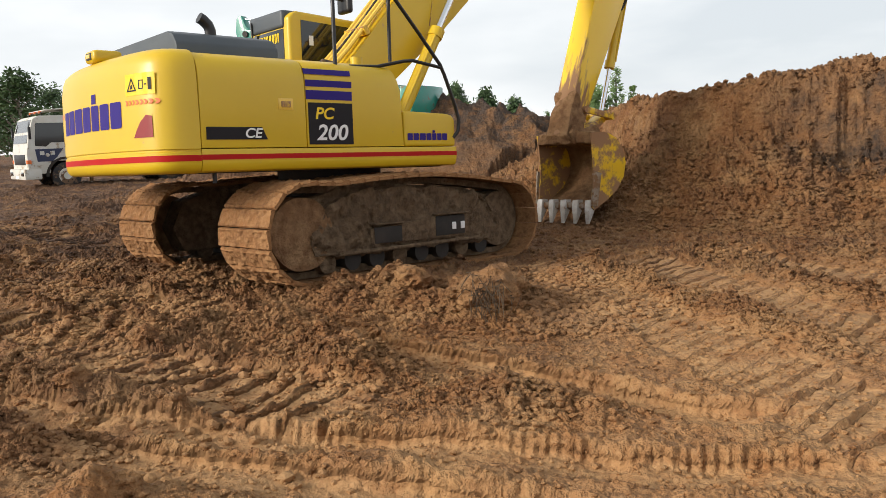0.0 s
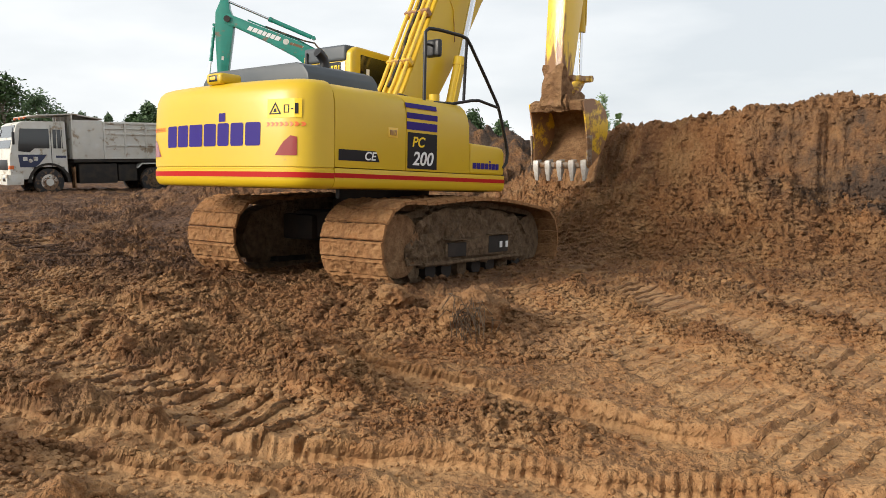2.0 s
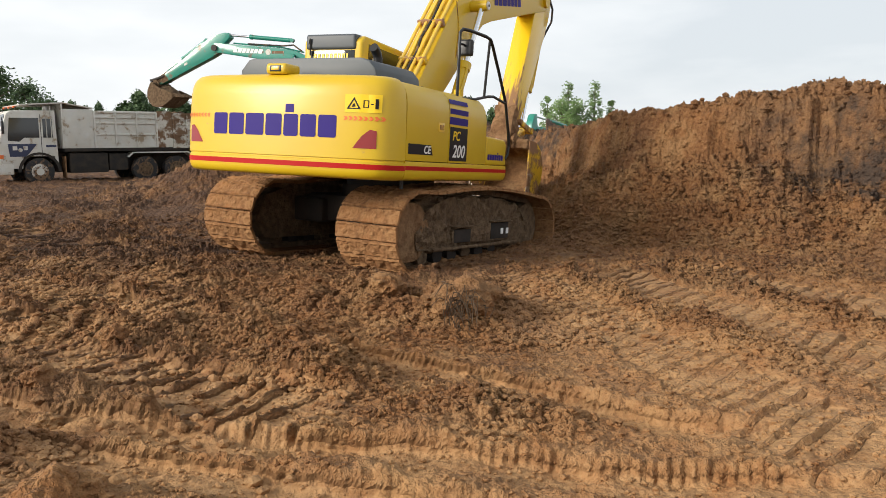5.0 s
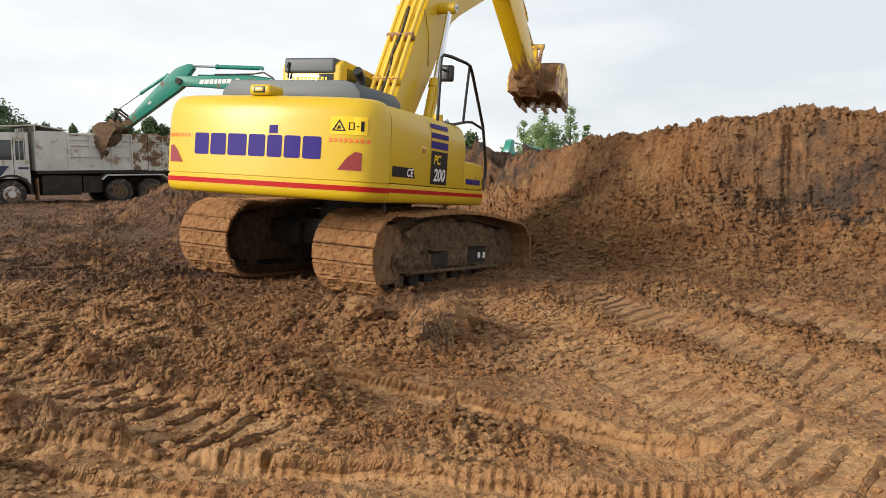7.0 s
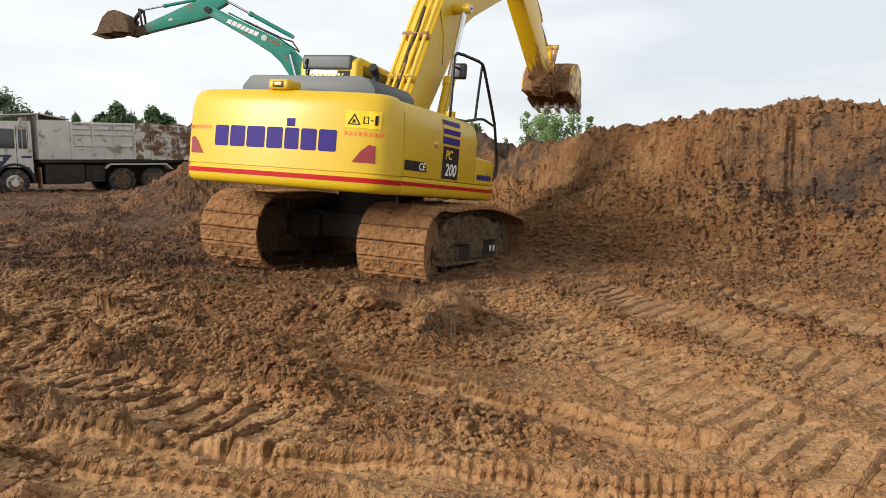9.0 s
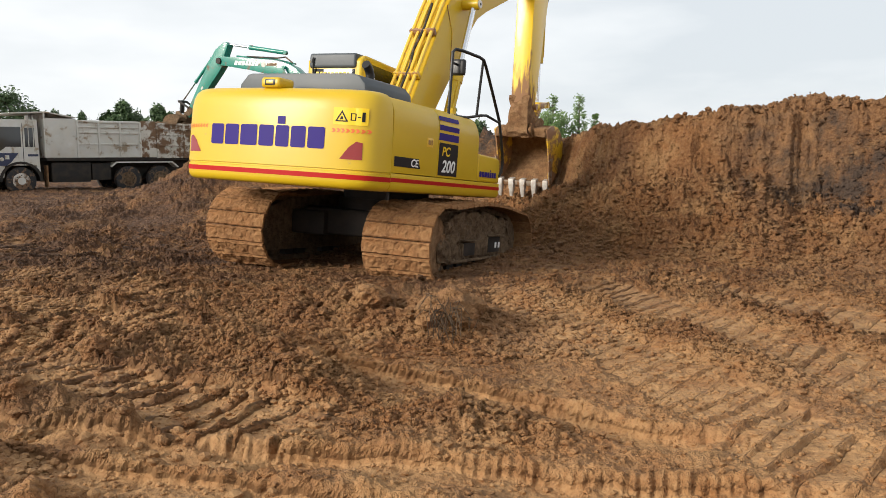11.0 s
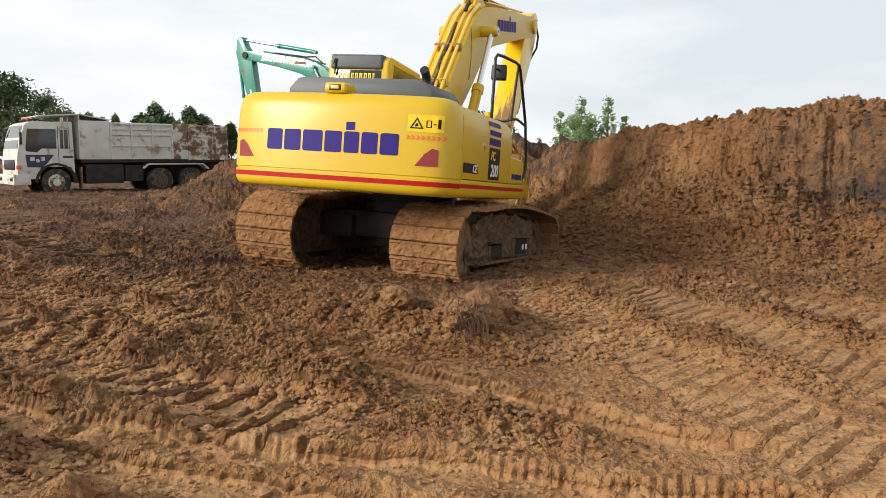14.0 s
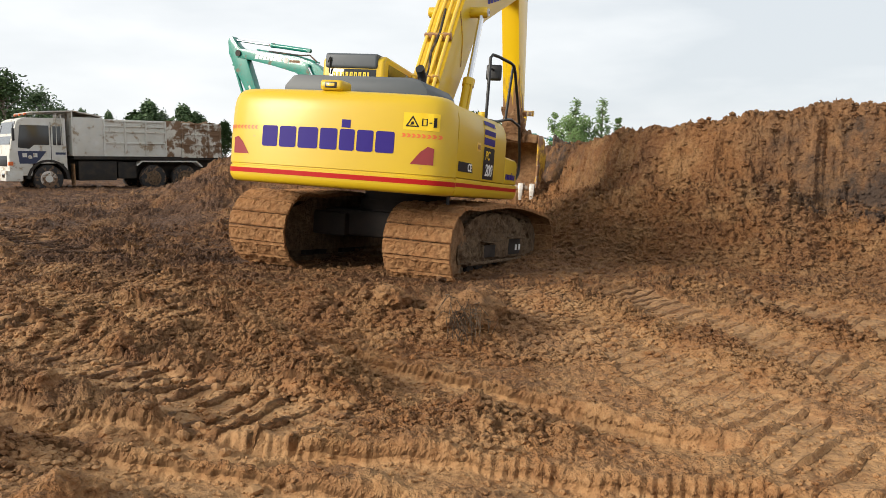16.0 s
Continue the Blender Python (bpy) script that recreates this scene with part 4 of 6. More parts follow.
    for s, y1 in ((1, 0.80), (-1, 1.25)):
        prof = [(s * 1.0, 1.09), (s * 1.36, 1.09), (s * 1.40, 1.105), (s * 1.42, 1.14), (s * (SIDE_X + 0.002), 1.18), (s * (SIDE_X + 0.002), 1.302), (s * 1.0, 1.302)]
        part("skirt", prism(prof, "y", -2.264, y1, 0.006), M["yellow"], house, "yellow lower skirt")
    prof = [(0.05, 1.308), (0.79, 1.308), (0.79, 1.60), (0.745, 1.655), (0.66, 1.67), (0.05, 1.69)]
    part("front_box", prism(prof, "x", 0.55, SIDE_X, 0.03, 3), M["yellow"], house, "low yellow battery box")
    bm = flank_decal([[(-2.27, 1.205), (0.80, 1.205), (0.80, 1.252), (-2.27, 1.252)]], SIDE_X + 0.006)
    part("red_stripe", bm, M["red"], house, "red stripe")
    part("ce_plate", flank_decal([[(-2.215, 1.385), (-1.60, 1.385), (-1.655, 1.50), (-2.215, 1.50)]]), M["decal_black"], house, "black slanted plate")
    flat = Matrix.Rotation(radians(90), 4, "Z") @ Matrix.Rotation(radians(90), 4, "X")
    writing("CE", 0.125, M["white"], "lettering", house, Matrix.Translation((SIDE_X + 0.007, -1.755, 1.44)) @ flat, 0.2, 1.15)
    part("model_panel", flank_decal([[(-1.145, 1.335), (-0.62, 1.335), (-0.62, 1.745), (-1.145, 1.745)]]), M["decal_black"], house, "black model panel")
    writing("200", 0.215, M["white"], "lettering", house, Matrix.Translation((SIDE_X + 0.007, -0.88, 1.445)) @ flat, 0.2, 1.12)
    writing("PC", 0.16, M["decal_yellow"], "lettering", house, Matrix.Translation((SIDE_X + 0.007, -0.965, 1.635)) @ flat, 0.2, 1.12)
    for z0, z1 in ((1.775, 1.865), (1.90, 1.965)):
        part("purple_stripe", flank_decal([[(-1.165, z0), (-0.62, z0), (-0.62, z1), (-1.165, z1)]], SIDE_X + 0.0035), M["purple"], house, "purple stripe")
    bm = bmesh.new()
    bm.faces.new([bm.verts.new(p) for p in ((1.413, -1.175, 2.02), (1.413, -0.62, 2.02), (1.394, -0.62, 2.075), (1.394, -1.175, 2.075))])
    for v in bm.verts:
        v.co.x += 0.006
    part("purple_stripe", bm, M["purple"], house, "purple stripe")
    for poly in brand_blocks(0.09, 0.66, 1.375, 1.45):
        part("letter_block", flank_decal([poly]), M["purple"], house, "purple-blue letter block")
    bm = box(SIDE_X - 0.005, SIDE_X + 0.006, -1.47, -1.31, 1.665, 1.775, 0.012)
    handle = part("door_latch", bm, M["yellow_light"], house, "recessed latch")
    part("latch_lever", box(SIDE_X + 0.003, SIDE_X + 0.014, -1.44, -1.34, 1.69, 1.75, 0.008), M["yellow_muddy"], house)
    # slate-grey bonnet
    bm = prism([(-0.86, 2.19), (1.02, 2.19), (1.0, 2.30), (0.92, 2.39), (0.80, 2.425), (-0.68, 2.425), (-0.74, 2.41), (-0.85, 2.29)], "y", -2.26, -1.20, 0.022, 2)
    part("bonnet", bm, M["grey_hood"], house, "slate-grey ribbed engine bonnet")
    for k in range(8):
        x = -0.58 + k * 0.185
        part("bonnet_rib", box(x - 0.035, x + 0.035, -2.14, -1.30, 2.42, 2.437, 0.008), M["grey_hood"], house)
    part("exhaust_pipe", tube([(0.76, -1.80, 2.40), (0.76, -1.80, 2.47), (0.76, -1.82, 2.52), (0.76, -1.87, 2.565), (0.76, -1.91, 2.585)], 0.055, 12), M["black"], house, "black curved exhaust pipe")
    part("filler_cap", rod((1.15, -0.35, 2.15), (1.15, -0.35, 2.26), 0.065, n=18), M["yellow"], house)
    part("deck_hose", tube([(0.62, -0.55, 2.18), (0.66, -0.45, 2.27), (0.72, -0.35, 2.24), (0.76, -0.2, 2.16)], 0.03), M["rubber"], house, "black hose")
    # cab
    x0, x1, y0, y1, z0, z1 = -1.40, -0.42, -0.22, 1.42, 1.30, 3.03
    shell = prism([(y0, z0), (y1, z0), (y1 + 0.05, 1.9), (y1 - 0.12, 2.75), (y1 - 0.38, 2.97), (y0 + 0.10, 3.03), (y0, 2.95)], "x", x0, x1, 0.05, 3)
    cab = part("cab", shell, M["yellow"], house, "yellow operator cab with dark glazing")
    part("side_window", prism([(y0 + 0.17, 2.02), (y1 - 0.10, 2.02), (y1 - 0.20, 2.70), (y1 - 0.45, 2.87), (y0 + 0.17, 2.92)], "x", x1 - 0.01, x1 + 0.006, 0.0), M["glass"], house, "dark tinted side window")
    part("side_window", prism([(y0 + 0.17, 1.75), (y1 - 0.10, 1.75), (y1 - 0.20, 2.70), (y1 - 0.45, 2.87), (y0 + 0.17, 2.92)], "x", x0 - 0.006, x0 + 0.01, 0.0), M["glass"], house, "dark tinted side window")
    part("window_label", box(x1 + 0.004, x1 + 0.009, y0 + 0.28, y0 + 0.34, 2.62, 2.74), M["white"], house)
    part("rear_window", box(x0 + 0.12, x1 - 0.12, y0 - 0.008, y0 + 0.02, 2.30, 2.82, 0.006), M["glass"], house, "dark rear window")
    part("roof_cap", box(x0 + 0.05, x1 - 0.10, y0 - 0.03, y0 + 0.30, 2.83, 3.045, 0.04, 3), M["grey_hood"], house, "grey roof cap")
    rnd = random.Random(5)
    x = x0 + 0.18
    bm = bmesh.new()
    while x < x1 - 0.2:
        w = rnd.choice((0.03, 0.045, 0.05))
        box(x, x + w * 0.35, y0 - 0.014, y0 - 0.009, 2.66, 2.775, bm=bm)
        box(x + w * 0.6, x + w * 0.9, y0 - 0.014, y0 - 0.009, 2.67, 2.77, bm=bm)
        box(x, x + w * 0.9, y0 - 0.0135, y0 - 0.009, 2.755, 2.775, bm=bm)
        x += w + 0.02
    part("sign_bars", bm, M["decal_yellow"], house, "row of yellow bars on the rear glass")
    part("wiper", tube([(x0 + 0.10, y0 - 0.02, 2.9), (x0 + 0.14, y0 - 0.05, 2.98), (x0 + 0.13, y0 - 0.03, 2.75)], 0.012), M["black"], house)
    # handrail and mirror on the flank
    rail = [(1.30, -0.72, 2.14), (1.30, -0.72, 2.55), (1.30, -0.72, 2.94), (1.315, -0.67, 2.985), (1.36, -0.55, 2.985), (1.46, -0.25, 2.955), (1.485, -0.16, 2.93), (1.49, -0.09, 2.86), (1.475, 0.25, 2.52), (1.46, 0.56, 2.20), (1.455, 0.62, 2.10), (1.45, 0.78, 1.75), (1.445, 0.83, 1.60), (1.44, 0.82, 1.48), (1.42, 0.76, 1.40)]
    part("handrail", tube(rail, 0.021, 10), M["black"], house, "black tubular handrail")
    part("handrail", tube([(1.30, -0.55, 2.14), (1.31, -0.2, 2.155), (1.38, 0.1, 2.22), (1.42, 0.2, 2.23), (1.46, 0.57, 2.17)], 0.019, 8), M["black"], house, "black tubular handrail")
    part("rail_post", tube([(1.47, -0.14, 2.93), (1.44, -0.12, 2.6), (1.41, -0.10, 2.2)], 0.019, 8), M["black"], house)
    bm = box(1.22, 1.43, -0.62, -0.55, 2.66, 2.87, 0.035, 3)
    part("mirror", bm, M["black"], house, "black rear-view mirror")
    part("mirror_arm", tube([(1.30, -0.72, 2.80), (1.32, -0.65, 2.80), (1.33, -0.58, 2.78)], 0.015), M["black"], house)
    # brackets that carry the boom
    for s in (-0.27, 0.33):
        part("boom_bracket", prism([(-0.25, 1.30), (0.85, 1.30), (0.72, 1.62), (0.30, 2.18), (-0.02, 2.18)], "x", s - 0.035, s + 0.035, 0.015), M["yellow"], house)
    bm = rod((1.30, -2.1, 1.10), (1.30, -2.1, 0.99), 0.02)
    part("drain_hose", bm, M["rubber"], house)
    return house


def make_boom(root):
    top = [(-0.20, 0.02), (-0.12, 0.16), (0.35, 0.34), (1.20, 0.72), (1.75, 0.96), (2.10, 1.09), (2.55, 1.14), (3.0, 1.06), (4.4, 0.64), (5.3, 0.33), (5.80, 0.20), (5.90, 0.05)]
    low = [(5.86, -0.14), (5.70, -0.20), (5.35, -0.12), (4.0, 0.17), (3.05, 0.37), (2.70, 0.41), (2.45, 0.36), (1.7, 0.10), (0.7, -0.18), (0.15, -0.24), (-0.12, -0.17)]
    bm = prism(top + low, "x", -0.215, 0.215, 0.02, 2, angle=50)
    boom = part("boom", bm, M["yellow"], root, "bent yellow boom with pipes on its back")
    for s in (1, -1):
        part("lift_pin", rod((s * 0.20, *PIN), (s * 0.50, *PIN), 0.085, n=20), M["yellow"], boom)
        part("pin_cap", rod((s * 0.50, *PIN), (s * 0.515, *PIN), 0.062, n=20), M["white"], boom, "white pin cap")
        part("pin_knob", rod((s * 0.513, *PIN), (s * 0.522, *PIN), 0.022, n=10), M["black"], boom)
    for x in (-0.17, -0.06, 0.06, 0.17):
        pts = [(x, p[0] - 0.02 - 0.075 * 0.5, p[1] + 0.075) for p in top[1:7]]
        part("pipe", tube(pts, 0.028, 8), M["yellow_light"], boom, "yellow hydraulic pipe")
    for y, z in ((0.62, 0.48), (1.35, 0.81)):
        part("pipe_clamp", box(-0.215, 0.215, y - 0.05, y + 0.02, z - 0.01, z + 0.10, 0.012), M["yellow_muddy"], boom)
    pts = [(0.02, 0.2, 0.41), (0.03, 0.7, 0.61), (-0.02, 1.0, 0.74), (0.03, 1.35, 0.91), (0.0, 1.8, 1.10)]
    part("hose", tube(pts, 0.02), M["rubber"], boom, "dark rubber hose")
    pts = [(0.1, 2.0, 1.24), (0.1, 2.25, 1.40), (0.1, 2.6, 1.40), (0.1, 2.9, 1.24), (0.1, 3.1, 1.13)]
    part("hose", tube(pts, 0.03), M["rubber"], boom, "dark rubber hose")
    for x in (-0.1, 0.1):
        part("pipe", tube([(x, 3.0, 1.14), (x, 3.8, 0.89), (x, 4.8, 0.56), (x, 5.3, 0.40)], 0.022), M["yellow_light"], boom)
    for s in (-0.09, 0.09):
        part("lug", prism([(2.25, 1.10), (3.05, 1.04), (2.85, 1.26), (2.68, 1.34), (2.52, 1.28)], "x", s - 0.02, s + 0.02, 0.01), M["yellow"], boom)
    # brand bars on both cheeks
    for s in (1, -1):
        ang = math.atan2(-0.42, 1.4)
        for poly in brand_blocks(-0.60, 0.60, -0.095, 0.095):
            bm = bmesh.new()
            q = [(3.85 + u * math.cos(ang) - w * math.sin(ang), 0.505 + u * math.sin(ang) + w * math.cos(ang)) for u, w in poly]
            bm.faces.new([bm.verts.new((s * 0.2195, y, z)) for y, z in q])
            part("letter_block", bm, M["purple"], boom, "purple-blue letter block")
    part("crease_line", tube([(0.222, 1.55, 0.25), (0.222, 1.8, 0.62), (0.222, 1.85, 1.04)], 0.007, 6), M["yellow_muddy"], boom)
    return boom


def make_stick(root):
    L = STICK_L
    out = [(-0.44, 0.10), (-0.43, 0.30), (-0.15, 0.40), (0.15, 0.43), (0.55, 0.42), (1.6, 0.30), (L - 0.25, 0.17), (L + 0.09, 0.11), (L + 0.13, -0.03), (L + 0.06, -0.13), (L - 0.3, -0.17), (1.4, -0.23), (0.35, -0.28), (0.0, -0.27), (-0.25, -0.12)]
    bm = prism(out, "x", -0.18, 0.18, 0.02, 2, angle=45)
    stick = part("stick", bm, M["stick"], root, "yellow stick, caked with clay at its lower end")
    # clay clinging to the lower end
    bm = prism([(L - 0.62, -0.185), (L - 0.45, 0.05), (L - 0.25, 0.16), (L + 0.10, 0.125), (L + 0.15, -0.04), (L + 0.07, -0.155), (L - 0.3, -0.195)], "x", -0.20, 0.20, 0.0)
    bmesh.ops.triangulate(bm, faces=[f for f in bm.faces if len(f.verts) > 4])
    bmesh.ops.subdivide_edges(bm, edges=[e for e in bm.edges if e.calc_length() > 0.06], cuts=4, use_grid_fill=True)
    roughen(bm, 0.05, 7, 3)
    part("clinging_clay", bm, M["mud"], stick, "dried clay stuck to the stick")
    part("pivot_boss", rod((-0.27, 0, 0), (0.27, 0, 0), 0.13, n=20), M["yellow"], stick)
    for x in (-0.06, 0.06):
        part("pipe", tube([(x, 0.1, 0.47), (x, 0.8, 0.48), (x, 1.5, 0.40)], 0.018), M["yellow_light"], stick)
    part("hose", tube([(0.19, -0.25, 0.10), (0.22, -0.1, 0.42), (0.2, 0.1, 0.55), (0.12, 0.35, 0.56), (0.08, 0.7, 0.5)], 0.022), M["rubber"], stick)
    return stick


def make_bucket(root, wide=0.53, deep=1.0, name="bucket", mats=None, label="digging bucket with pale steel teeth, smeared with clay"):
    shell_m, side_m, tooth_m = mats or (M["mud"], M["yellow_muddy"], M["steel"])
    curve = [(0.02, 0.06), (0.02, 0.30), (0.10, 0.52), (0.26, 0.68), (0.46, 0.74), (0.66, 0.69), (0.84, 0.54), (0.98, 0.30), (1.08, 0.08), (1.12, -0.01)]
    curve = [(y, z * deep) for y, z in curve]
    bm = bmesh.new()
    t = 0.035
    n = len(curve)
    norm = []
    for i, (y, z) in enumerate(curve):
        a, b = curve[max(i - 1, 0)], curve[min(i + 1, n - 1)]
        d = Vector((b[0] - a[0], b[1] - a[1])).normalized()
        norm.append((-d.y, d.x))
    outer = [(y + nx * t, z + nz * t) for (y, z), (nx, nz) in zip(curve, norm)]
    loop = curve + outer[::-1]
    cols = 9
    rings = [[bm.verts.new((-wide + 2 * wide * i / (cols - 1), y, z)) for y, z in loop] for i in range(cols)]
    m = len(loop)
    for a, b in zip(rings, rings[1:]):
        for k in range(m):
            bm.faces.new((a[k], a[(k + 1) % m], b[(k + 1) % m], b[k]))
    bm.faces.new(rings[0][::-1])
    bm.faces.new(rings[-1])
    bmesh.ops.recalc_face_normals(bm, faces=bm.faces)
    roughen(bm, 0.014, 5, 2)
    bucket = part(name, bm, shell_m, root, label)
    for s in (-1, 1):
        side = [(0.0, -0.03)] + [(y, z) for y, z in outer] + [(1.10, -0.05), (0.62, 0.02), (0.30, 0.0)]
        part("side_plate", prism(side, "x", s * wide, s * (wide + 0.03), 0.0), side_m, bucket, "worn yellow side plate")
        part("side_cutter", prism([(0.55, -0.03), (1.08, -0.07), (1.10, 0.06), (0.60, 0.16)], "x", s * (wide + 0.028), s * (wide + 0.055), 0.008), M["lip"] if mats is None else tooth_m, bucket, "bright side cutter")
    part("lip", box(-wide - 0.03, wide + 0.03, 1.04, 1.13, -0.035, 0.03, 0.008), M["lip"] if mats is None else tooth_m, bucket, "scoured steel cutting lip")
    for k in range(5):
        x = -wide + 0.04 + k * (2 * wide - 0.08) / 4
        bm = prism([(1.00, -0.065), (1.14, -0.085), (1.36, -0.085), (1.36, -0.065), (1.15, 0.045), (1.00, 0.065)], "x", x - 0.055, x + 0.055, 0.012)
        for v in bm.verts:
            v.co.x = x + (v.co.x - x) * (1 - 0.35 * max(0, v.co.y - 1.1) / 0.2)
        part("tooth", bm, tooth_m, bucket, "pale worn steel tooth")
    for s in (-0.24, 0.24):
        part("hinge_ear", prism([(-0.14, -0.06), (-0.02, -0.14), (0.14, -0.08), (0.20, 0.30), (0.10, 0.50), (-0.06, 0.54), (-0.14, 0.42), (-0.08, 0.2)], "x", s - 0.03, s + 0.03, 0.015), shell_m, bucket)
    bm = box(-wide, wide, -0.03, 0.15, -0.05, 0.14, 0.04, 3)
    bmesh.ops.subdivide_edges(bm, edges=[e for e in bm.edges if e.calc_length() > 0.2], cuts=6, use_grid_fill=True)
    roughen(bm, 0.03, 6, 5)
    part("torsion_tube", bm, shell_m, bucket, "clay-covered top beam")
    part("hinge_pin", rod((-0.30, 0, 0), (0.30, 0, 0), 0.07, n=16), shell_m, bucket)
    return bucket


def make_cylinder(root, barrel_len, rod_len, r, mat, muddy=False):
    """Barrel along +y from its pin; the rod's own origin is its far pin and it runs back along -y."""
    bm = rod((0, 0.08, 0), (0, barrel_len, 0), r, n=18)
    rod((-0.07, 0, 0), (0.07, 0, 0), r * 0.95, n=16, bm=bm)
    rod((0, barrel_len - 0.10, 0), (0, barrel_len + 0.02, 0), r * 1.18, n=18, bm=bm)
    rod((r * 0.95, 0.2, r * 0.6), (r * 0.95, barrel_len - 0.1, r * 0.6), 0.016, n=8, bm=bm)
    barrel = part("cylinder_barrel", bm, mat, root, "hydraulic cylinder barrel")
    bm = rod((0, -0.08, 0), (0, -rod_len, 0), r * 0.56, n=16)
    piston = part("cylinder_rod", bm, M["chrome"], root, "chromed piston rod")
    part("rod_eye", rod((-0.075, 0, 0), (0.075, 0, 0), r * 0.9, n=16), mat, piston)
    return barrel, piston


def make_digger():
    root = empty("excavator", "yellow crawler excavator with mud-caked tracks on churned clay", "excavator")
    P = {"root": root}
    make_track(root, 1)
    make_track(root, -1)
    bm = box(-0.95, 0.95, -0.75, 0.75, 0.42, 0.80, 0.08)
    for s in (-1, 1):
        for e in (-1, 1):
            box(min(s * 0.5, s * 1.15), max(s * 0.5, s * 1.15), min(e * 0.25, e * 0.85), max(e * 0.25, e * 0.85), 0.40, 0.74, 0.06, bm=bm)
    rod((0, 0, 0.78), (0, 0, 0.95), 0.68, n=40, bm=bm)
    part("undercarriage", bm, M["dark"], root, "dark muddy undercarriage frame")
    P["house"] = make_house(root)
    P["boom"] = make_boom(root)
    P["stick"] = make_stick(root)
    P["bucket"] = make_bucket(root)
    P["lift"] = [make_cylinder(root, 1.55, 1.75, 0.082, M["yellow"]) for s in (-1, 1)]
    P["crowd"] = make_cylinder(root, 1.75, 1.8, 0.085, M["yellow"])
    P["curl"] = make_cylinder(root, 1.35, 1.3, 0.07, M["yellow"])
    bm = box(-0.25, -0.19, 0, 0.62, -0.05, 0.05, 0.02)
    box(0.19, 0.25, 0, 0.62, -0.05, 0.05, 0.02, bm=bm)
    rod((-0.26, 0, 0), (0.26, 0, 0), 0.055, bm=bm)
    rod((-0.26, 0.62, 0), (0.26, 0.62, 0), 0.06, bm=bm)
    P["lever"] = part("link_lever", bm, M["yellow_muddy"], root, "muddy bucket lever")
    bm = box(-0.12, 0.12, -0.02, 0.50, -0.06, 0.06, 0.04)
    P["link"] = part("bucket_link", bm, M["yellow_muddy"], root, "muddy bucket link")
    return P


DIGGER = make_digger()


# ---- teal diggers ----
TEAL_L, TEAL_S = 5.65, 2.94


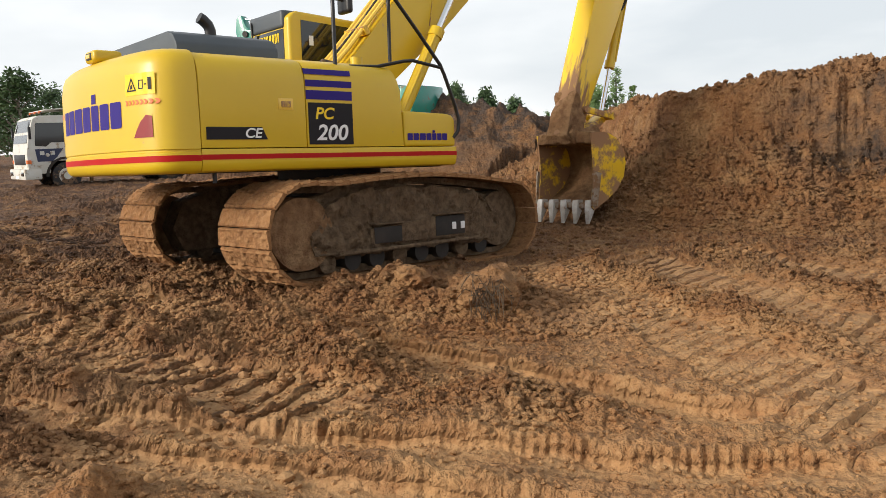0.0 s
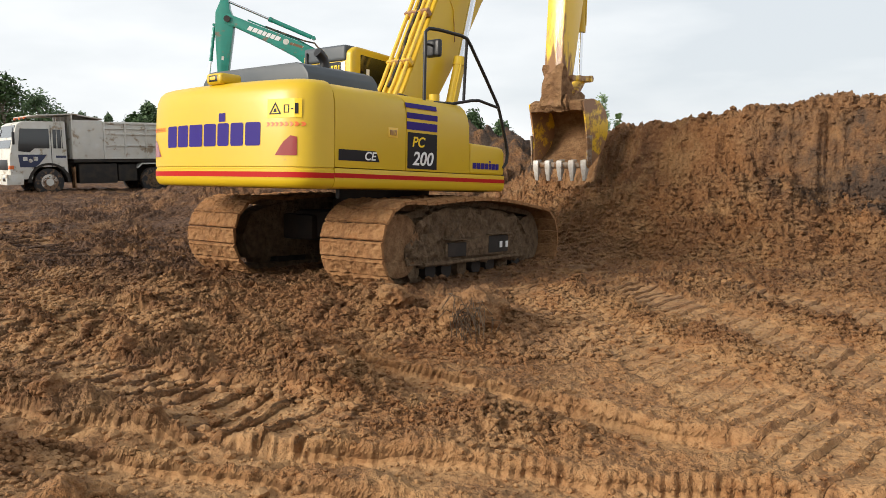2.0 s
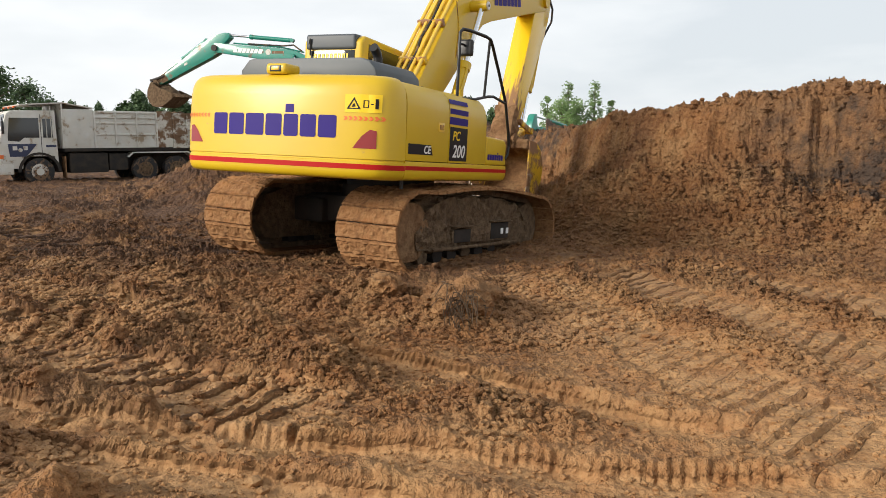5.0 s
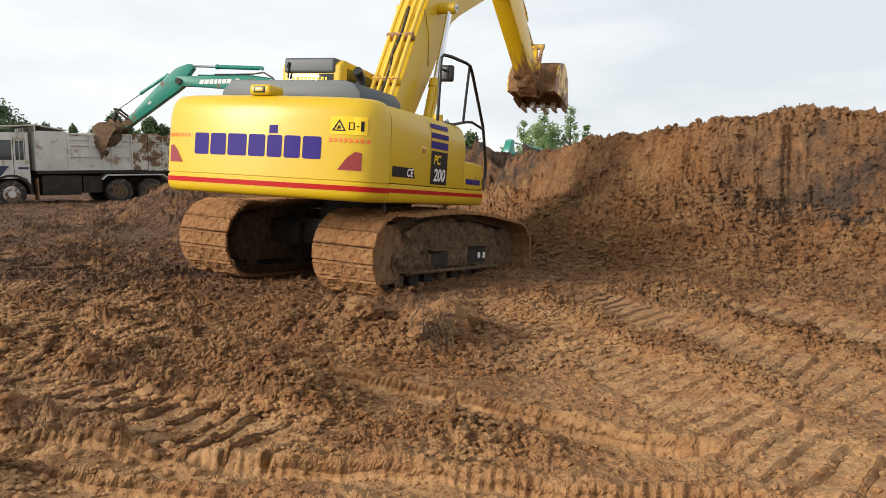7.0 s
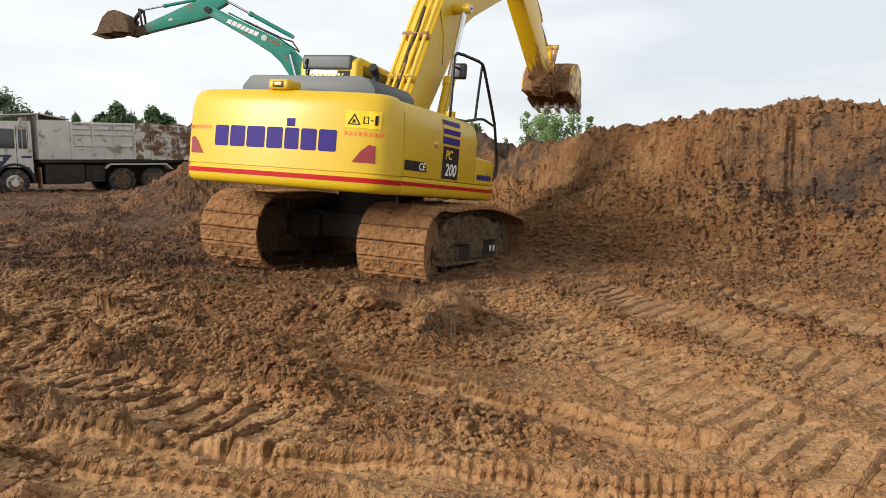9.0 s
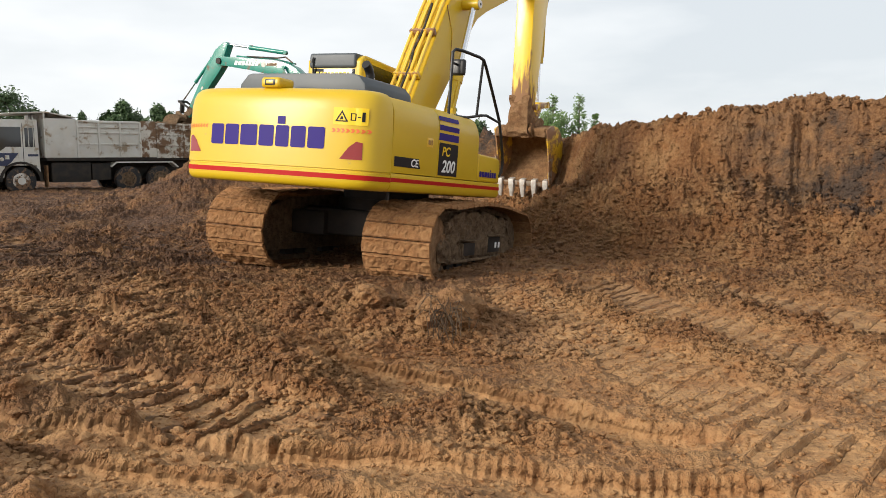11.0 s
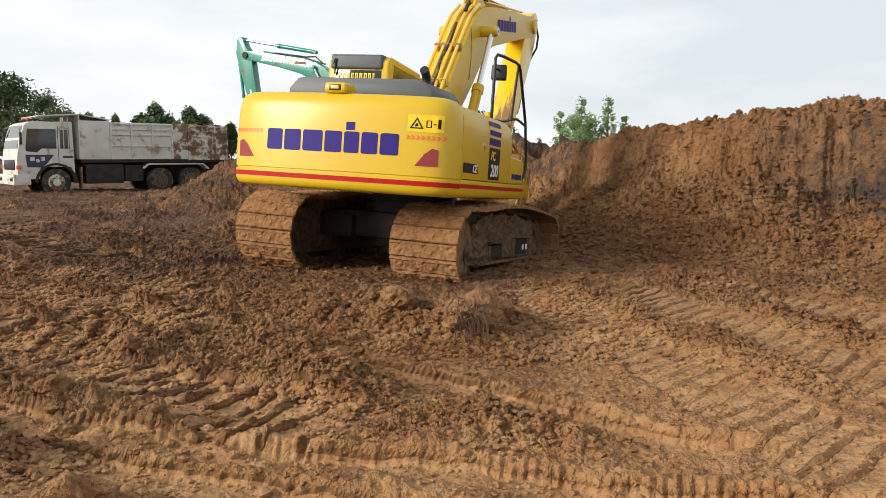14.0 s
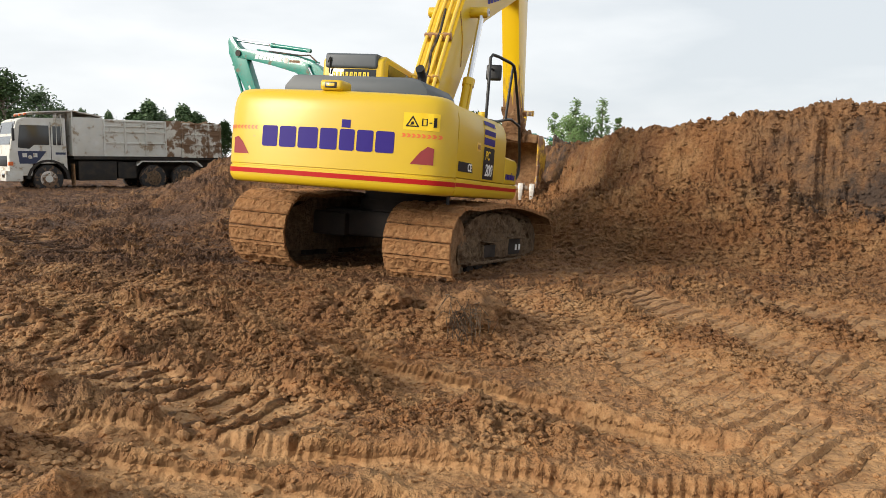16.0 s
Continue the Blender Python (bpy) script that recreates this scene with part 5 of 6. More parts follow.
def make_teal(label, detail=True):
    root = empty("excavator", label, "excavator")
    P = {"root": root}
    for s in (-1, 1):
        out = [(-1.95, 0.45), (-1.8, 0.12), (-1.5, 0.0), (1.5, 0.0), (1.8, 0.12), (1.95, 0.45), (1.8, 0.78), (1.5, 0.92), (-1.5, 0.92), (-1.8, 0.78)]
        bm = prism(out, "x", s * 1.2 - 0.3, s * 1.2 + 0.3, 0.03)
        tr = part("track", bm, M["mud_track"], root, "muddy crawler track")
        part("side_frame", prism([(-1.4, 0.2), (1.4, 0.2), (1.5, 0.45), (1.3, 0.7), (-1.3, 0.7), (-1.5, 0.45)], "x", s * 1.2 - 0.33, s * 1.2 + 0.33, 0.02), M["mud_grey"], tr)
    part("undercarriage", box(-0.9, 0.9, -0.7, 0.7, 0.4, 0.95, 0.05), M["dark"], root)
    house = part("house", box(-1.2, 1.2, -2.0, 1.2, 1.05, 1.25, 0.02), M["dark"], root)
    P["house"] = house
    bm = prism([(-1.35, -2.0), (1.35, -2.0), (1.3, -2.45), (0.9, -2.7), (0, -2.78), (-0.9, -2.7), (-1.3, -2.45)], "z", 1.08, 2.1, 0.05)
    part("counterweight", bm, M["teal"], house, "teal counterweight")
    part("engine_cover", box(-1.35, 1.35, -2.0, -0.4, 1.25, 2.15, 0.06), M["teal"], house)
    part("tank_box", box(0.5, 1.35, -0.38, 0.9, 1.25, 1.9, 0.06), M["teal"], house)
    part("cab", prism([(-0.3, 1.25), (1.4, 1.25), (1.4, 2.0), (1.15, 2.95), (-0.3, 3.0)], "x", -1.38, -0.42, 0.06), M["teal_pale"], house, "teal cab")
    part("cab_window", prism([(-0.12, 1.9), (1.25, 1.9), (1.02, 2.8), (-0.12, 2.85)], "x", -0.43, -0.412, 0.0), M["glass"], house)
    part("cab_window", prism([(-0.12, 1.9), (1.25, 1.9), (1.02, 2.8), (-0.12, 2.85)], "x", -1.39, -1.372, 0.0), M["glass"], house)
    # boom
    top = [(-0.2, 0.0), (-0.1, 0.2), (1.2, 0.74), (2.0, 1.02), (2.45, 1.04), (3.1, 0.92), (4.6, 0.49), (5.72, 0.18), (5.8, 0.0)]
    low = [(5.68, -0.18), (5.2, -0.06), (4.0, 0.20), (2.9, 0.38), (2.4, 0.36), (1.5, 0.12), (0.4, -0.22), (-0.1, -0.2)]
    boom = part("boom", prism(top + low, "x", -0.2, 0.2, 0.02, angle=50), M["teal"], root, "teal boom with white bars")
    P["boom"] = boom
    for s in (1, -1):
        bm = bmesh.new()
        a = math.atan2(-0.62, 1.7)
        y = 0.0
        for w in (0.16, 0.17, 0.15, 0.13, 0.13, 0.15, 0.17):
            q = [(4.85 - u * math.cos(a) * 1.0, 0.20 - u * math.sin(a) * 0.86 + v) for u, v in ((y, -0.085), (y + w, -0.085), (y + w, 0.085), (y, 0.085))]
            bm.faces.new([bm.verts.new((s * 0.2045, *p)) for p in q])
            y += w + 0.03
        part("white_bars", bm, M["white"], boom, "white lettering bars")
        part("round_badge", rod((s * 0.19, 3.45, 0.63), (s * 0.2055, 3.45, 0.63), 0.11, n=18), M["truck_white"], boom)
        bm = bmesh.new()
        q = [(3.30 - u * math.cos(a), 0.67 - u * math.sin(a) + v) for u, v in ((0, -0.05), (0.5, -0.05), (0.5, 0.05), (0, 0.05))]
        bm.faces.new([bm.verts.new((s * 0.2045, *p)) for p in q])
        part("white_bars", bm, M["truck_muddy"], boom)
        part("lift_pin", rod((s * 0.18, 2.4, 0.85), (s * 0.33, 2.4, 0.85), 0.07), M["teal"], boom)
    part("pipe", tube([(0.1, 2.2, 1.10), (0.1, 3.2, 0.95), (0.1, 4.4, 0.61), (0.1, 5.1, 0.42)], 0.03), M["teal"], boom)
    part("pipe", tube([(-0.1, 2.2, 1.12), (-0.1, 2.6, 1.22), (-0.1, 3.0, 1.04), (-0.1, 4.4, 0.62)], 0.03), M["rubber"], boom)
    L = TEAL_S
    out = [(-0.78, 0.16), (-0.68, 0.30), (-0.2, 0.46), (0.5, 0.42), (L - 0.3, 0.13), (L + 0.08, 0.08), (L + 0.1, -0.06), (L - 0.2, -0.13), (0.35, -0.24), (0.0, -0.24), (-0.35, -0.05), (-0.75, 0.05)]
    P["stick"] = part("stick", prism(out, "x", -0.17, 0.17, 0.02, angle=45), M["teal"], root, "teal stick with a muddy end")
    part("white_label", box(-0.175, 0.175, 1.35, 1.5, 0.02, 0.10), M["truck_white"], P["stick"])
    part("pivot_boss", rod((-0.26, 0, 0), (0.26, 0, 0), 0.12), M["dark"], P["stick"])
    bm = prism([(L - 0.55, -0.15), (L - 0.5, 0.16), (L + 0.1, 0.10), (L + 0.12, -0.08)], "x", -0.18, 0.18, 0.0)
    bmesh.ops.subdivide_edges(bm, edges=bm.edges, cuts=4, use_grid_fill=True)
    part("clinging_clay", roughen(bm, 0.03, 6), M["mud_grey"], P["stick"])
    P["bucket"] = make_bucket(root, 0.55, 1.0, "bucket", (M["mud_grey"], M["mud_grey"], M["mud_grey"]), "brown muddy digging bucket")
    # the load that sticks in it
    b2 = bmesh.new()
    bmesh.ops.create_icosphere(b2, subdivisions=4, radius=1.0)
    for v in b2.verts:
        v.co = Vector((v.co.x * 0.5, 0.55 + v.co.y * 0.47, 0.27 + v.co.z * 0.38))
    part("clay_load", roughen(b2, 0.10, 3.2, 7), M["mud_grey"], P["bucket"], "lump of wet clay")
    P["crowd"] = make_cylinder(root, 1.75, 1.8, 0.08, M["teal"])
    P["curl"] = make_cylinder(root, 1.3, 1.3, 0.06, M["teal"])
    P["lift"] = [make_cylinder(root, 1.55, 1.75, 0.075, M["teal"]) for s in (-1, 1)]
    bm = box(-0.23, -0.18, 0, 0.60, -0.04, 0.04, 0.015)
    box(0.18, 0.23, 0, 0.60, -0.04, 0.04, 0.015, bm=bm)
    rod((-0.24, 0.6, 0), (0.24, 0.6, 0), 0.05, bm=bm)
    P["lever"] = part("link_lever", bm, M["dark"], root)
    P["link"] = part("bucket_link", box(-0.1, 0.1, -0.02, 0.50, -0.05, 0.05, 0.03), M["dark"], root)
    return P


TEAL = make_teal("teal crawler excavator loading clay into the lorry")
TEAL_FAR = make_teal("distant pale teal excavator behind the dug bank")

# ---- the lorry ----


def make_wheel(parent, x, y, side, r=0.50):
    bm = rod((x - 0.15, y, r), (x + 0.15, y, r), r, n=32)
    bevel(bm, 0.05, 2, 50)
    w = part("wheel", bm, M["rubber"], parent, "dusty black lorry tyre")
    part("rim", rod((x + side * 0.10, y, r), (x + side * 0.155, y, r), 0.29, n=26), M["mud_grey"] if y else M["truck_muddy"], w, "dirty steel rim")
    part("hub", rod((x + side * 0.12, y, r), (x + side * 0.20, y, r), 0.13, n=18), M["mud_grey"] if y else M["truck_white"], w)
    for k in range(8):
        a = 2 * math.pi * k / 8
        part("wheel_nut", rod((x + side * 0.15, y + 0.20 * math.cos(a), r + 0.20 * math.sin(a)), (x + side * 0.175, y + 0.20 * math.cos(a), r + 0.20 * math.sin(a)), 0.024, n=6), M["dark"], w)
    return w


def make_lorry():
    root = empty("dump_truck", "white tipper lorry with a mud-stained ribbed body, parked on clay", "truck", m=pose(-15.97, 29.6, 0.12, 0, 0, 132))
    # frame filled out to a solid dark block, underbody shade included
    part("chassis", box(-0.45, 0.45, -6.6, 1.0, 0.50, 1.22, 0.02), M["truck_dark"], root)
    body = prism([(1.28, 0.62), (1.28, 1.35), (1.15, 2.05), (0.98, 2.58), (0.80, 2.68), (-0.62, 2.70), (-0.66, 0.80), (-0.55, 0.80), (-0.52, 1.05), (0.5, 1.05), (0.55, 0.62)], "x", -1.18, 1.18, 0.04, 2, angle=25)
    cab = part("cab", body, M["truck_white"], root, "white lorry cab")
    for s in (-1, 1):
        e = s * 1.18
        f = s * 1.187
        part("door_window", prism([(0.98, 1.62), (0.98, 1.75), (0.90, 2.42), (-0.05, 2.42), (-0.05, 1.72), (0.45, 1.72), (0.62, 1.58)], "x", min(e, f), max(e, f)), M["truck_glass"], cab, "dark door window")
        part("quarter_window", prism([(-0.18, 1.72), (-0.18, 2.40), (-0.50, 2.40), (-0.50, 1.72)], "x", min(e, f), max(e, f)), M["truck_glass"], cab)
        part("door_badge", prism([(1.00, 1.50), (0.05, 1.50), (0.30, 1.18), (0.45, 1.05), (0.95, 1.05)], "x", min(e, s * 1.186), max(e, s * 1.186)), M["navy"], cab, "navy blue door badge")
        part("badge_mark", prism([(0.85, 1.28), (0.70, 1.28), (0.70, 1.42), (0.85, 1.42)], "x", min(e, s * 1.189), max(e, s * 1.189)), M["truck_white"], cab)
        part("badge_mark", prism([(0.50, 1.28), (0.36, 1.28), (0.36, 1.42), (0.50, 1.42)], "x", min(e, s * 1.189), max(e, s * 1.189)), M["truck_white"], cab)
        part("badge_mark", rod((e, 0.60, 1.28), (s * 1.189, 0.60, 1.28), 0.07), M["truck_white"], cab)
        part("door_text_bars", prism([(-0.25, 1.38), (-0.25, 1.46), (-0.6, 1.46), (-0.6, 1.38)], "x", min(e, f), max(e, f)), M["navy"], cab)
        part("door_gap", prism([(-0.10, 1.06), (-0.12, 1.06), (-0.12, 2.55), (-0.10, 2.55)], "x", min(e, s * 1.184), max(e, s * 1.184)), M["truck_dark"], cab)
        part("wheel_arch", prism([(0.62 * math.cos(a), 0.5 + 0.62 * math.sin(a)) for a in [math.pi * k / 12 for k in range(13)]] + [(0.72 * math.cos(a), 0.5 + 0.70 * math.sin(a)) for a in [math.pi * (12 - k) / 12 for k in range(13)]], "x", min(s * 0.75, s * 1.2), max(s * 0.75, s * 1.2)), M["truck_dark"], cab)
        part("mirror", box(min(s * 1.28, s * 1.42), max(s * 1.28, s * 1.42), 1.12, 1.20, 1.85, 2.3, 0.03), M["black"], cab)
        part("mirror_arm", tube([(s * 1.15, 1.10, 2.45), (s * 1.33, 1.16, 2.40), (s * 1.34, 1.16, 2.2)], 0.015), M["black"], cab)
    part("windscreen", prism([(1.222, 1.72), (1.00, 2.54), (1.012, 2.545), (1.236, 1.725)], "x", -1.05, 1.05), M["truck_glass"], cab, "windscreen")
    part("grille", box(-0.85, 0.85, 1.27, 1.30, 0.95, 1.32, 0.01), M["black"], cab)
    part("bumper", box(-1.2, 1.2, 0.85, 1.42, 0.42, 0.80, 0.05), M["truck_white"], root)
    for s in (-1, 1):
        part("headlight", box(min(s * 0.65, s * 1.05), max(s * 0.65, s * 1.05), 1.40, 1.435, 0.55, 0.70, 0.02), M["glass"], root)
        part("turn_light", box(min(s * 1.0, s * 1.19), max(s * 1.0, s * 1.19), 1.15, 1.30, 0.98, 1.12, 0.02), M["orange"], cab)
    part("number_bar", box(-0.25, 0.25, 1.42, 1.43, 0.45, 0.56), M["white"], root)
    part("roof_rack", tube([(-0.9, 0.6, 2.68), (-0.9, 0.6, 2.80), (0.9, 0.6, 2.80), (0.9, 0.6, 2.68)], 0.02), M["truck_dark"], root)
    for x in (-0.7, 0, 0.7):
        part("roof_lamp", box(x - 0.06, x + 0.06, 0.55, 0.65, 2.78, 2.86, 0.02), M["orange"], root)
    # ladder behind the cab
    for y in (-0.30, -0.46):
        part("ladder_rail", rod((-1.20, y, 1.7), (-1.20, y, 2.85), 0.014), M["truck_white"], root)
    # the body: plates with raised ribs
    y_front, y_rear, zb, zt = -0.88, -6.64, 1.33, 2.74
    bed = part("tipper_body", box(-1.2, 1.2, y_rear, y_front, zb - 0.12, zb, 0.01), M["truck_dark"], root, "steel tipper body, white at the front and rusty brown behind")
    for s in (-1, 1):
        e0, e1 = s * 1.16, s * 1.20
        lo, hi = min(e0, e1), max(e0, e1)
        part("front_panel", box(lo, hi, -1.95, y_front, zb, zt + 0.02, 0.01), M["truck_white"], bed, "plain white panel")
        part("side_panel", box(lo, hi, -4.35, -1.955, zb, zt - 0.02, 0.01), M["truck_white"], bed, "white ribbed panel")
        part("post_panel", box(min(s * 1.16, s * 1.225), max(s * 1.16, s * 1.225), -4.95, -4.355, zb, zt, 0.01), M["truck_muddy"], bed, "stained plain panel")
        part("side_panel", box(lo, hi, y_rear, -4.955, zb, zt - 0.06, 0.01), M["truck_muddy"], bed, "mud-stained ribbed panel")
        for y in (-1.98, -2.75, -3.55, -4.32, -5.0, -5.55, -6.1, -6.6):
            part("rib", box(min(s * 1.2, s * 1.25), max(s * 1.2, s * 1.25), y - 0.035, y + 0.035, zb, zt - 0.06, 0.008), M["truck_white"] if y > -4.5 else M["truck_muddy"], bed)
        for z, t in ((zt - 0.06, 0.05), (zt - 0.26, 0.04), (zt - 0.46, 0.05), (zb + 0.52, 0.04), (zb + 0.05, 0.05)):
            part("rail", box(min(s * 1.2, s * 1.245), max(s * 1.2, s * 1.245), -4.35, -1.96, z - t, z + t * 0.2, 0.008), M["truck_white"], bed)
            part("rail", box(min(s * 1.2, s * 1.245), max(s * 1.2, s * 1.245), y_rear, -4.96, z - t - 0.03, z + t * 0.2 - 0.03, 0.008), M["truck_muddy"], bed)
    part("headboard", box(-1.2, 1.2, y_front, y_front + 0.05, zb, 2.95, 0.01), M["truck_white"], bed)
    part("canopy", prism([(-1.95, 2.78), (-0.9, 2.95), (0.55, 2.86), (0.55, 2.90), (-0.9, 3.0), (-1.95, 2.83)], "x", -1.2, 1.2, 0.01), M["truck_white"], bed, "white canopy over the cab")
    part("tailboard", box(-1.16, 1.16, y_rear - 0.06, y_rear, zb, zt - 0.1, 0.01), M["truck_muddy"], bed)
    b2 = box(-1.14, 1.14, y_rear + 0.05, y_front - 0.05, zb, zt - 0.28)
    bmesh.ops.subdivide_edges(b2, edges=b2.edges, cuts=14, use_grid_fill=True)
    for v in b2.verts:
        if v.co.z > zt - 0.4:
            v.co.z += 0.28 * noise.fractal(v.co * 1.3, 1.0, 2.0, 4) - 0.05 + (0.22 if v.co.y < -4.8 else 0.0)
    part("clay_load", b2, M["mud_grey"], bed, "heaped load of clay")
    for s in (-1, 1):
        make_wheel(root, s * 1.02, 0, s)
        for y in (-3.85, -5.10):
            make_wheel(root, s * 0.98, y, s)
        out = [(-3.15, 1.0), (-3.35, 1.17), (-5.6, 1.17), (-5.85, 0.95), (-5.80, 0.93), (-5.56, 1.12), (-3.38, 1.12), (-3.2, 0.97)]
        part("mudguard", prism(out, "x", min(s * 0.78, s * 1.2), max(s * 0.78, s * 1.2)), M["truck_white"], root, "white mudguard")
        # tank enlarged and a box added in near-black, standing in for underbody shade
        part("fuel_tank", box(min(s * 0.55, s * 1.1), max(s * 0.55, s * 1.1), -2.45, -1.05, 0.42, 1.16, 0.06), M["truck_dark"], root)
        part("mud_flap", box(min(s * 0.75, s * 1.15), max(s * 0.75, s * 1.15), -0.92, -0.87, 0.25, 1.05, 0.01), M["mud"], root, "muddy flap")
        part("underbody_shade_box", box(min(s * 0.6, s * 1.05), max(s * 0.6, s * 1.05), -3.2, -2.5, 0.48, 1.12, 0.03), M["truck_dark"], root)
    return root


make_lorry()

# ---- trees ----


def leaf_mesh(rnd, clumps, leaves, size, mat, name="crown"):
    """Many small leaves in clumps; each leaf is a bent pair of triangles."""
    vs, fs = [], []
    for cx, cy, cz, r in clumps:
        for _ in range(leaves):
            d = Vector((rnd.gauss(0, 1), rnd.gauss(0, 1), rnd.gauss(0, 0.8)))
            d = d.normalized() * r * rnd.random() ** 0.45
            p = Vector((cx, cy, cz)) + d
            a = Vector((rnd.gauss(0, 1), rnd.gauss(0, 1), rnd.gauss(0, 0.6))).normalized()
            b = a.orthogonal().normalized()
            s = size * rnd.uniform(0.6, 1.4)
            i = len(vs)
            vs += [p - a * s, p + b * s * 0.45, p + a * s, p - b * s * 0.45 + Vector((0, 0, s * 0.15))]
            fs += [(i, i + 1, i + 2), (i, i + 2, i + 3)]
    me = bpy.data.meshes.new(name)
    me.from_pydata(vs, [], fs)
    me.materials.append(mat)
    return me


def make_tree(name, label, seed, high, wide, trunk_part, mat, leaves, size, clumps_n, slim=False):
    """A tree with its foot at the origin."""
    rnd = random.Random(seed)
    root = empty(name, label, "tree")
    bm = tube([(0, 0, -0.3), (rnd.uniform(-.05, .05), 0, high * 0.25), (rnd.uniform(-.1, .1), rnd.uniform(-.1, .1), high * 0.55), (rnd.uniform(-.2, .2), 0, high * 0.92)], 0.02 * high, 8)
    for v in bm.verts:
        k = 1 - 0.8 * max(0, v.co.z) / high
        v.co.x, v.co.y = v.co.x * k, v.co.y * k
    clumps = []
    for k in range(clumps_n):
        z = high * (trunk_part + (1 - trunk_part) * rnd.random() ** 0.9)
        u = (z / high - trunk_part) / (1 - trunk_part)
        spread = wide * 0.5 * ((math.sin(math.pi * min(1, u * 0.85 + 0.18)) ** 0.7) if not slim else (1.05 - 0.85 * u))
        a = rnd.random() * 6.283
        q = spread * rnd.uniform(0.35, 1.0)
        c = (q * math.cos(a), q * math.sin(a), z)
        clumps.append((*c, wide * rnd.uniform(0.09, 0.19)))
        if k % 2 == 0:
            tube([(0, 0, max(high * 0.15, z - q * 0.9)), (c[0] * 0.5, c[1] * 0.5, z - q * 0.3), c], 0.006 * high, 5, bm=bm)
    part("trunk", bm, M["bark"], root)
    me = leaf_mesh(rnd, clumps, leaves, size, mat)
    cr = new("crown", me)
    cr.parent = root
    tagged(cr, "loose crown of small leaves")
    return root


def far_spot(u, d):
    """A place d metres off, u from the middle of the view at its mean heading."""
    x, yaw = u * d, radians(2.2)
    return x * math.cos(yaw) - d * math.sin(yaw), x * math.sin(yaw) + d * math.cos(yaw)


def plant(kinds, rows, group):
    rnd = random.Random(8)
    for k, (u, d, high, wide) in enumerate(rows):
        src, h0, w0 = kinds[k % len(kinds)]
        x, y = far_spot(u, d)
        t = copy_thing(src, pose(x, y, spot(x, y) - 0.1, 0, 0, rnd.uniform(0, 360)))
        t.scale = (wide / w0, wide / w0, high / h0)
        t["group"] = group


broad = [(make_tree("tree", "broad dark green tree with a loose crown", 11 + k, 8.0, 8.0, 0.22, M["leaf_dark"], 60, 0.17, 95), 8.0, 8.0) for k in range(2)]
sapling = [(make_tree("tree", "slender pale green young tree", 31 + k, 5.0, 1.6, 0.12, M["leaf_light"], 34, 0.085, 50, True), 5.0, 1.6) for k in range(2)]
bushy = [(make_tree("tree", "bushy fresh green young tree", 41, 5.0, 3.2, 0.08, M["leaf_light"], 60, 0.09, 60), 5.0, 3.2)]
shrub = [(make_tree("tree", "low dark green bush", 51 + k, 3.0, 2.6, 0.12, M["leaf_dark"], 70, 0.10, 60), 3.0, 2.6) for k in range(2)]
# the first of each kind stands in the left-hand wood or behind the bank
for (src, h, w), (u, d) in zip(broad + sapling + bushy + shrub, ((-0.62, 80), (-0.70, 84), (0.245, 60), (0.40, 62), (0.33, 63), (-0.40, 100), (-0.32, 102))):
    x, y = far_spot(u, d)
    src.matrix_basis = pose(x, y, spot(x, y) - (2.4 if u > 0 else 0.1))
plant(broad, [(-0.575, 76, 7.8, 10.0), (-0.532, 70, 7.9, 9.0), (-0.490, 74, 6.8, 7.0), (-0.463, 80, 5.6, 5.0)], "wood on the skyline")
plant(shrub, [(-0.437, 95, 6.1, 3.4), (-0.421, 97, 5.7, 2.6), (-0.404, 98, 6.0, 3.0), (-0.372, 96, 6.2, 5.6), (-0.354, 95, 7.0, 5.6), (-0.338, 97, 6.0, 4.0), (-0.312, 95, 6.6, 5.4), (-0.295, 96, 6.0, 5.2), (-0.262, 97, 5.2, 4.0), (-0.22, 99, 5.0, 5.0), (-0.17, 99, 5.0, 5.0), (-0.12, 101, 4.6, 5.0), (-0.07, 101, 4.4, 5.0)], "wood on the skyline")
plant(sapling, [(0.120, 46, 3.5, 0.9), (0.146, 46, 4.3, 1.3), (0.205, 46, 5.0, 1.7), (0.2245, 46, 4.0, 1.3), (0.172, 47, 4.9, 1.8)], "young trees behind the bank")
plant(bushy, [(0.164, 45, 4.2, 2.6), (0.183, 46, 4.1, 2.2)], "young trees behind the bank")
plant(shrub, [(0.008, 44, 4.0, 2.6), (0.045, 45, 4.2, 2.4), (0.08, 44, 4.2, 2.8), (-0.03, 46, 3.6, 2.4)], "bushes behind the dark heap")

# ---- clods and the root clump ----


def clod_shape(rnd, r, sub=2):
    bm = bmesh.new()
    bmesh.ops.create_icosphere(bm, subdivisions=sub, radius=r)
    o = Vector((rnd.random() * 90, rnd.random() * 90, rnd.random() * 90))
    for v in bm.verts:
        k = 1 + 0.45 * noise.noise(v.co * (1.3 / r) + o) + 0.25 * noise.noise(v.co * (3.1 / r) + o)
        v.co = Vector((v.co.x * k, v.co.y * k, v.co.z * k * 0.72))
    return bm


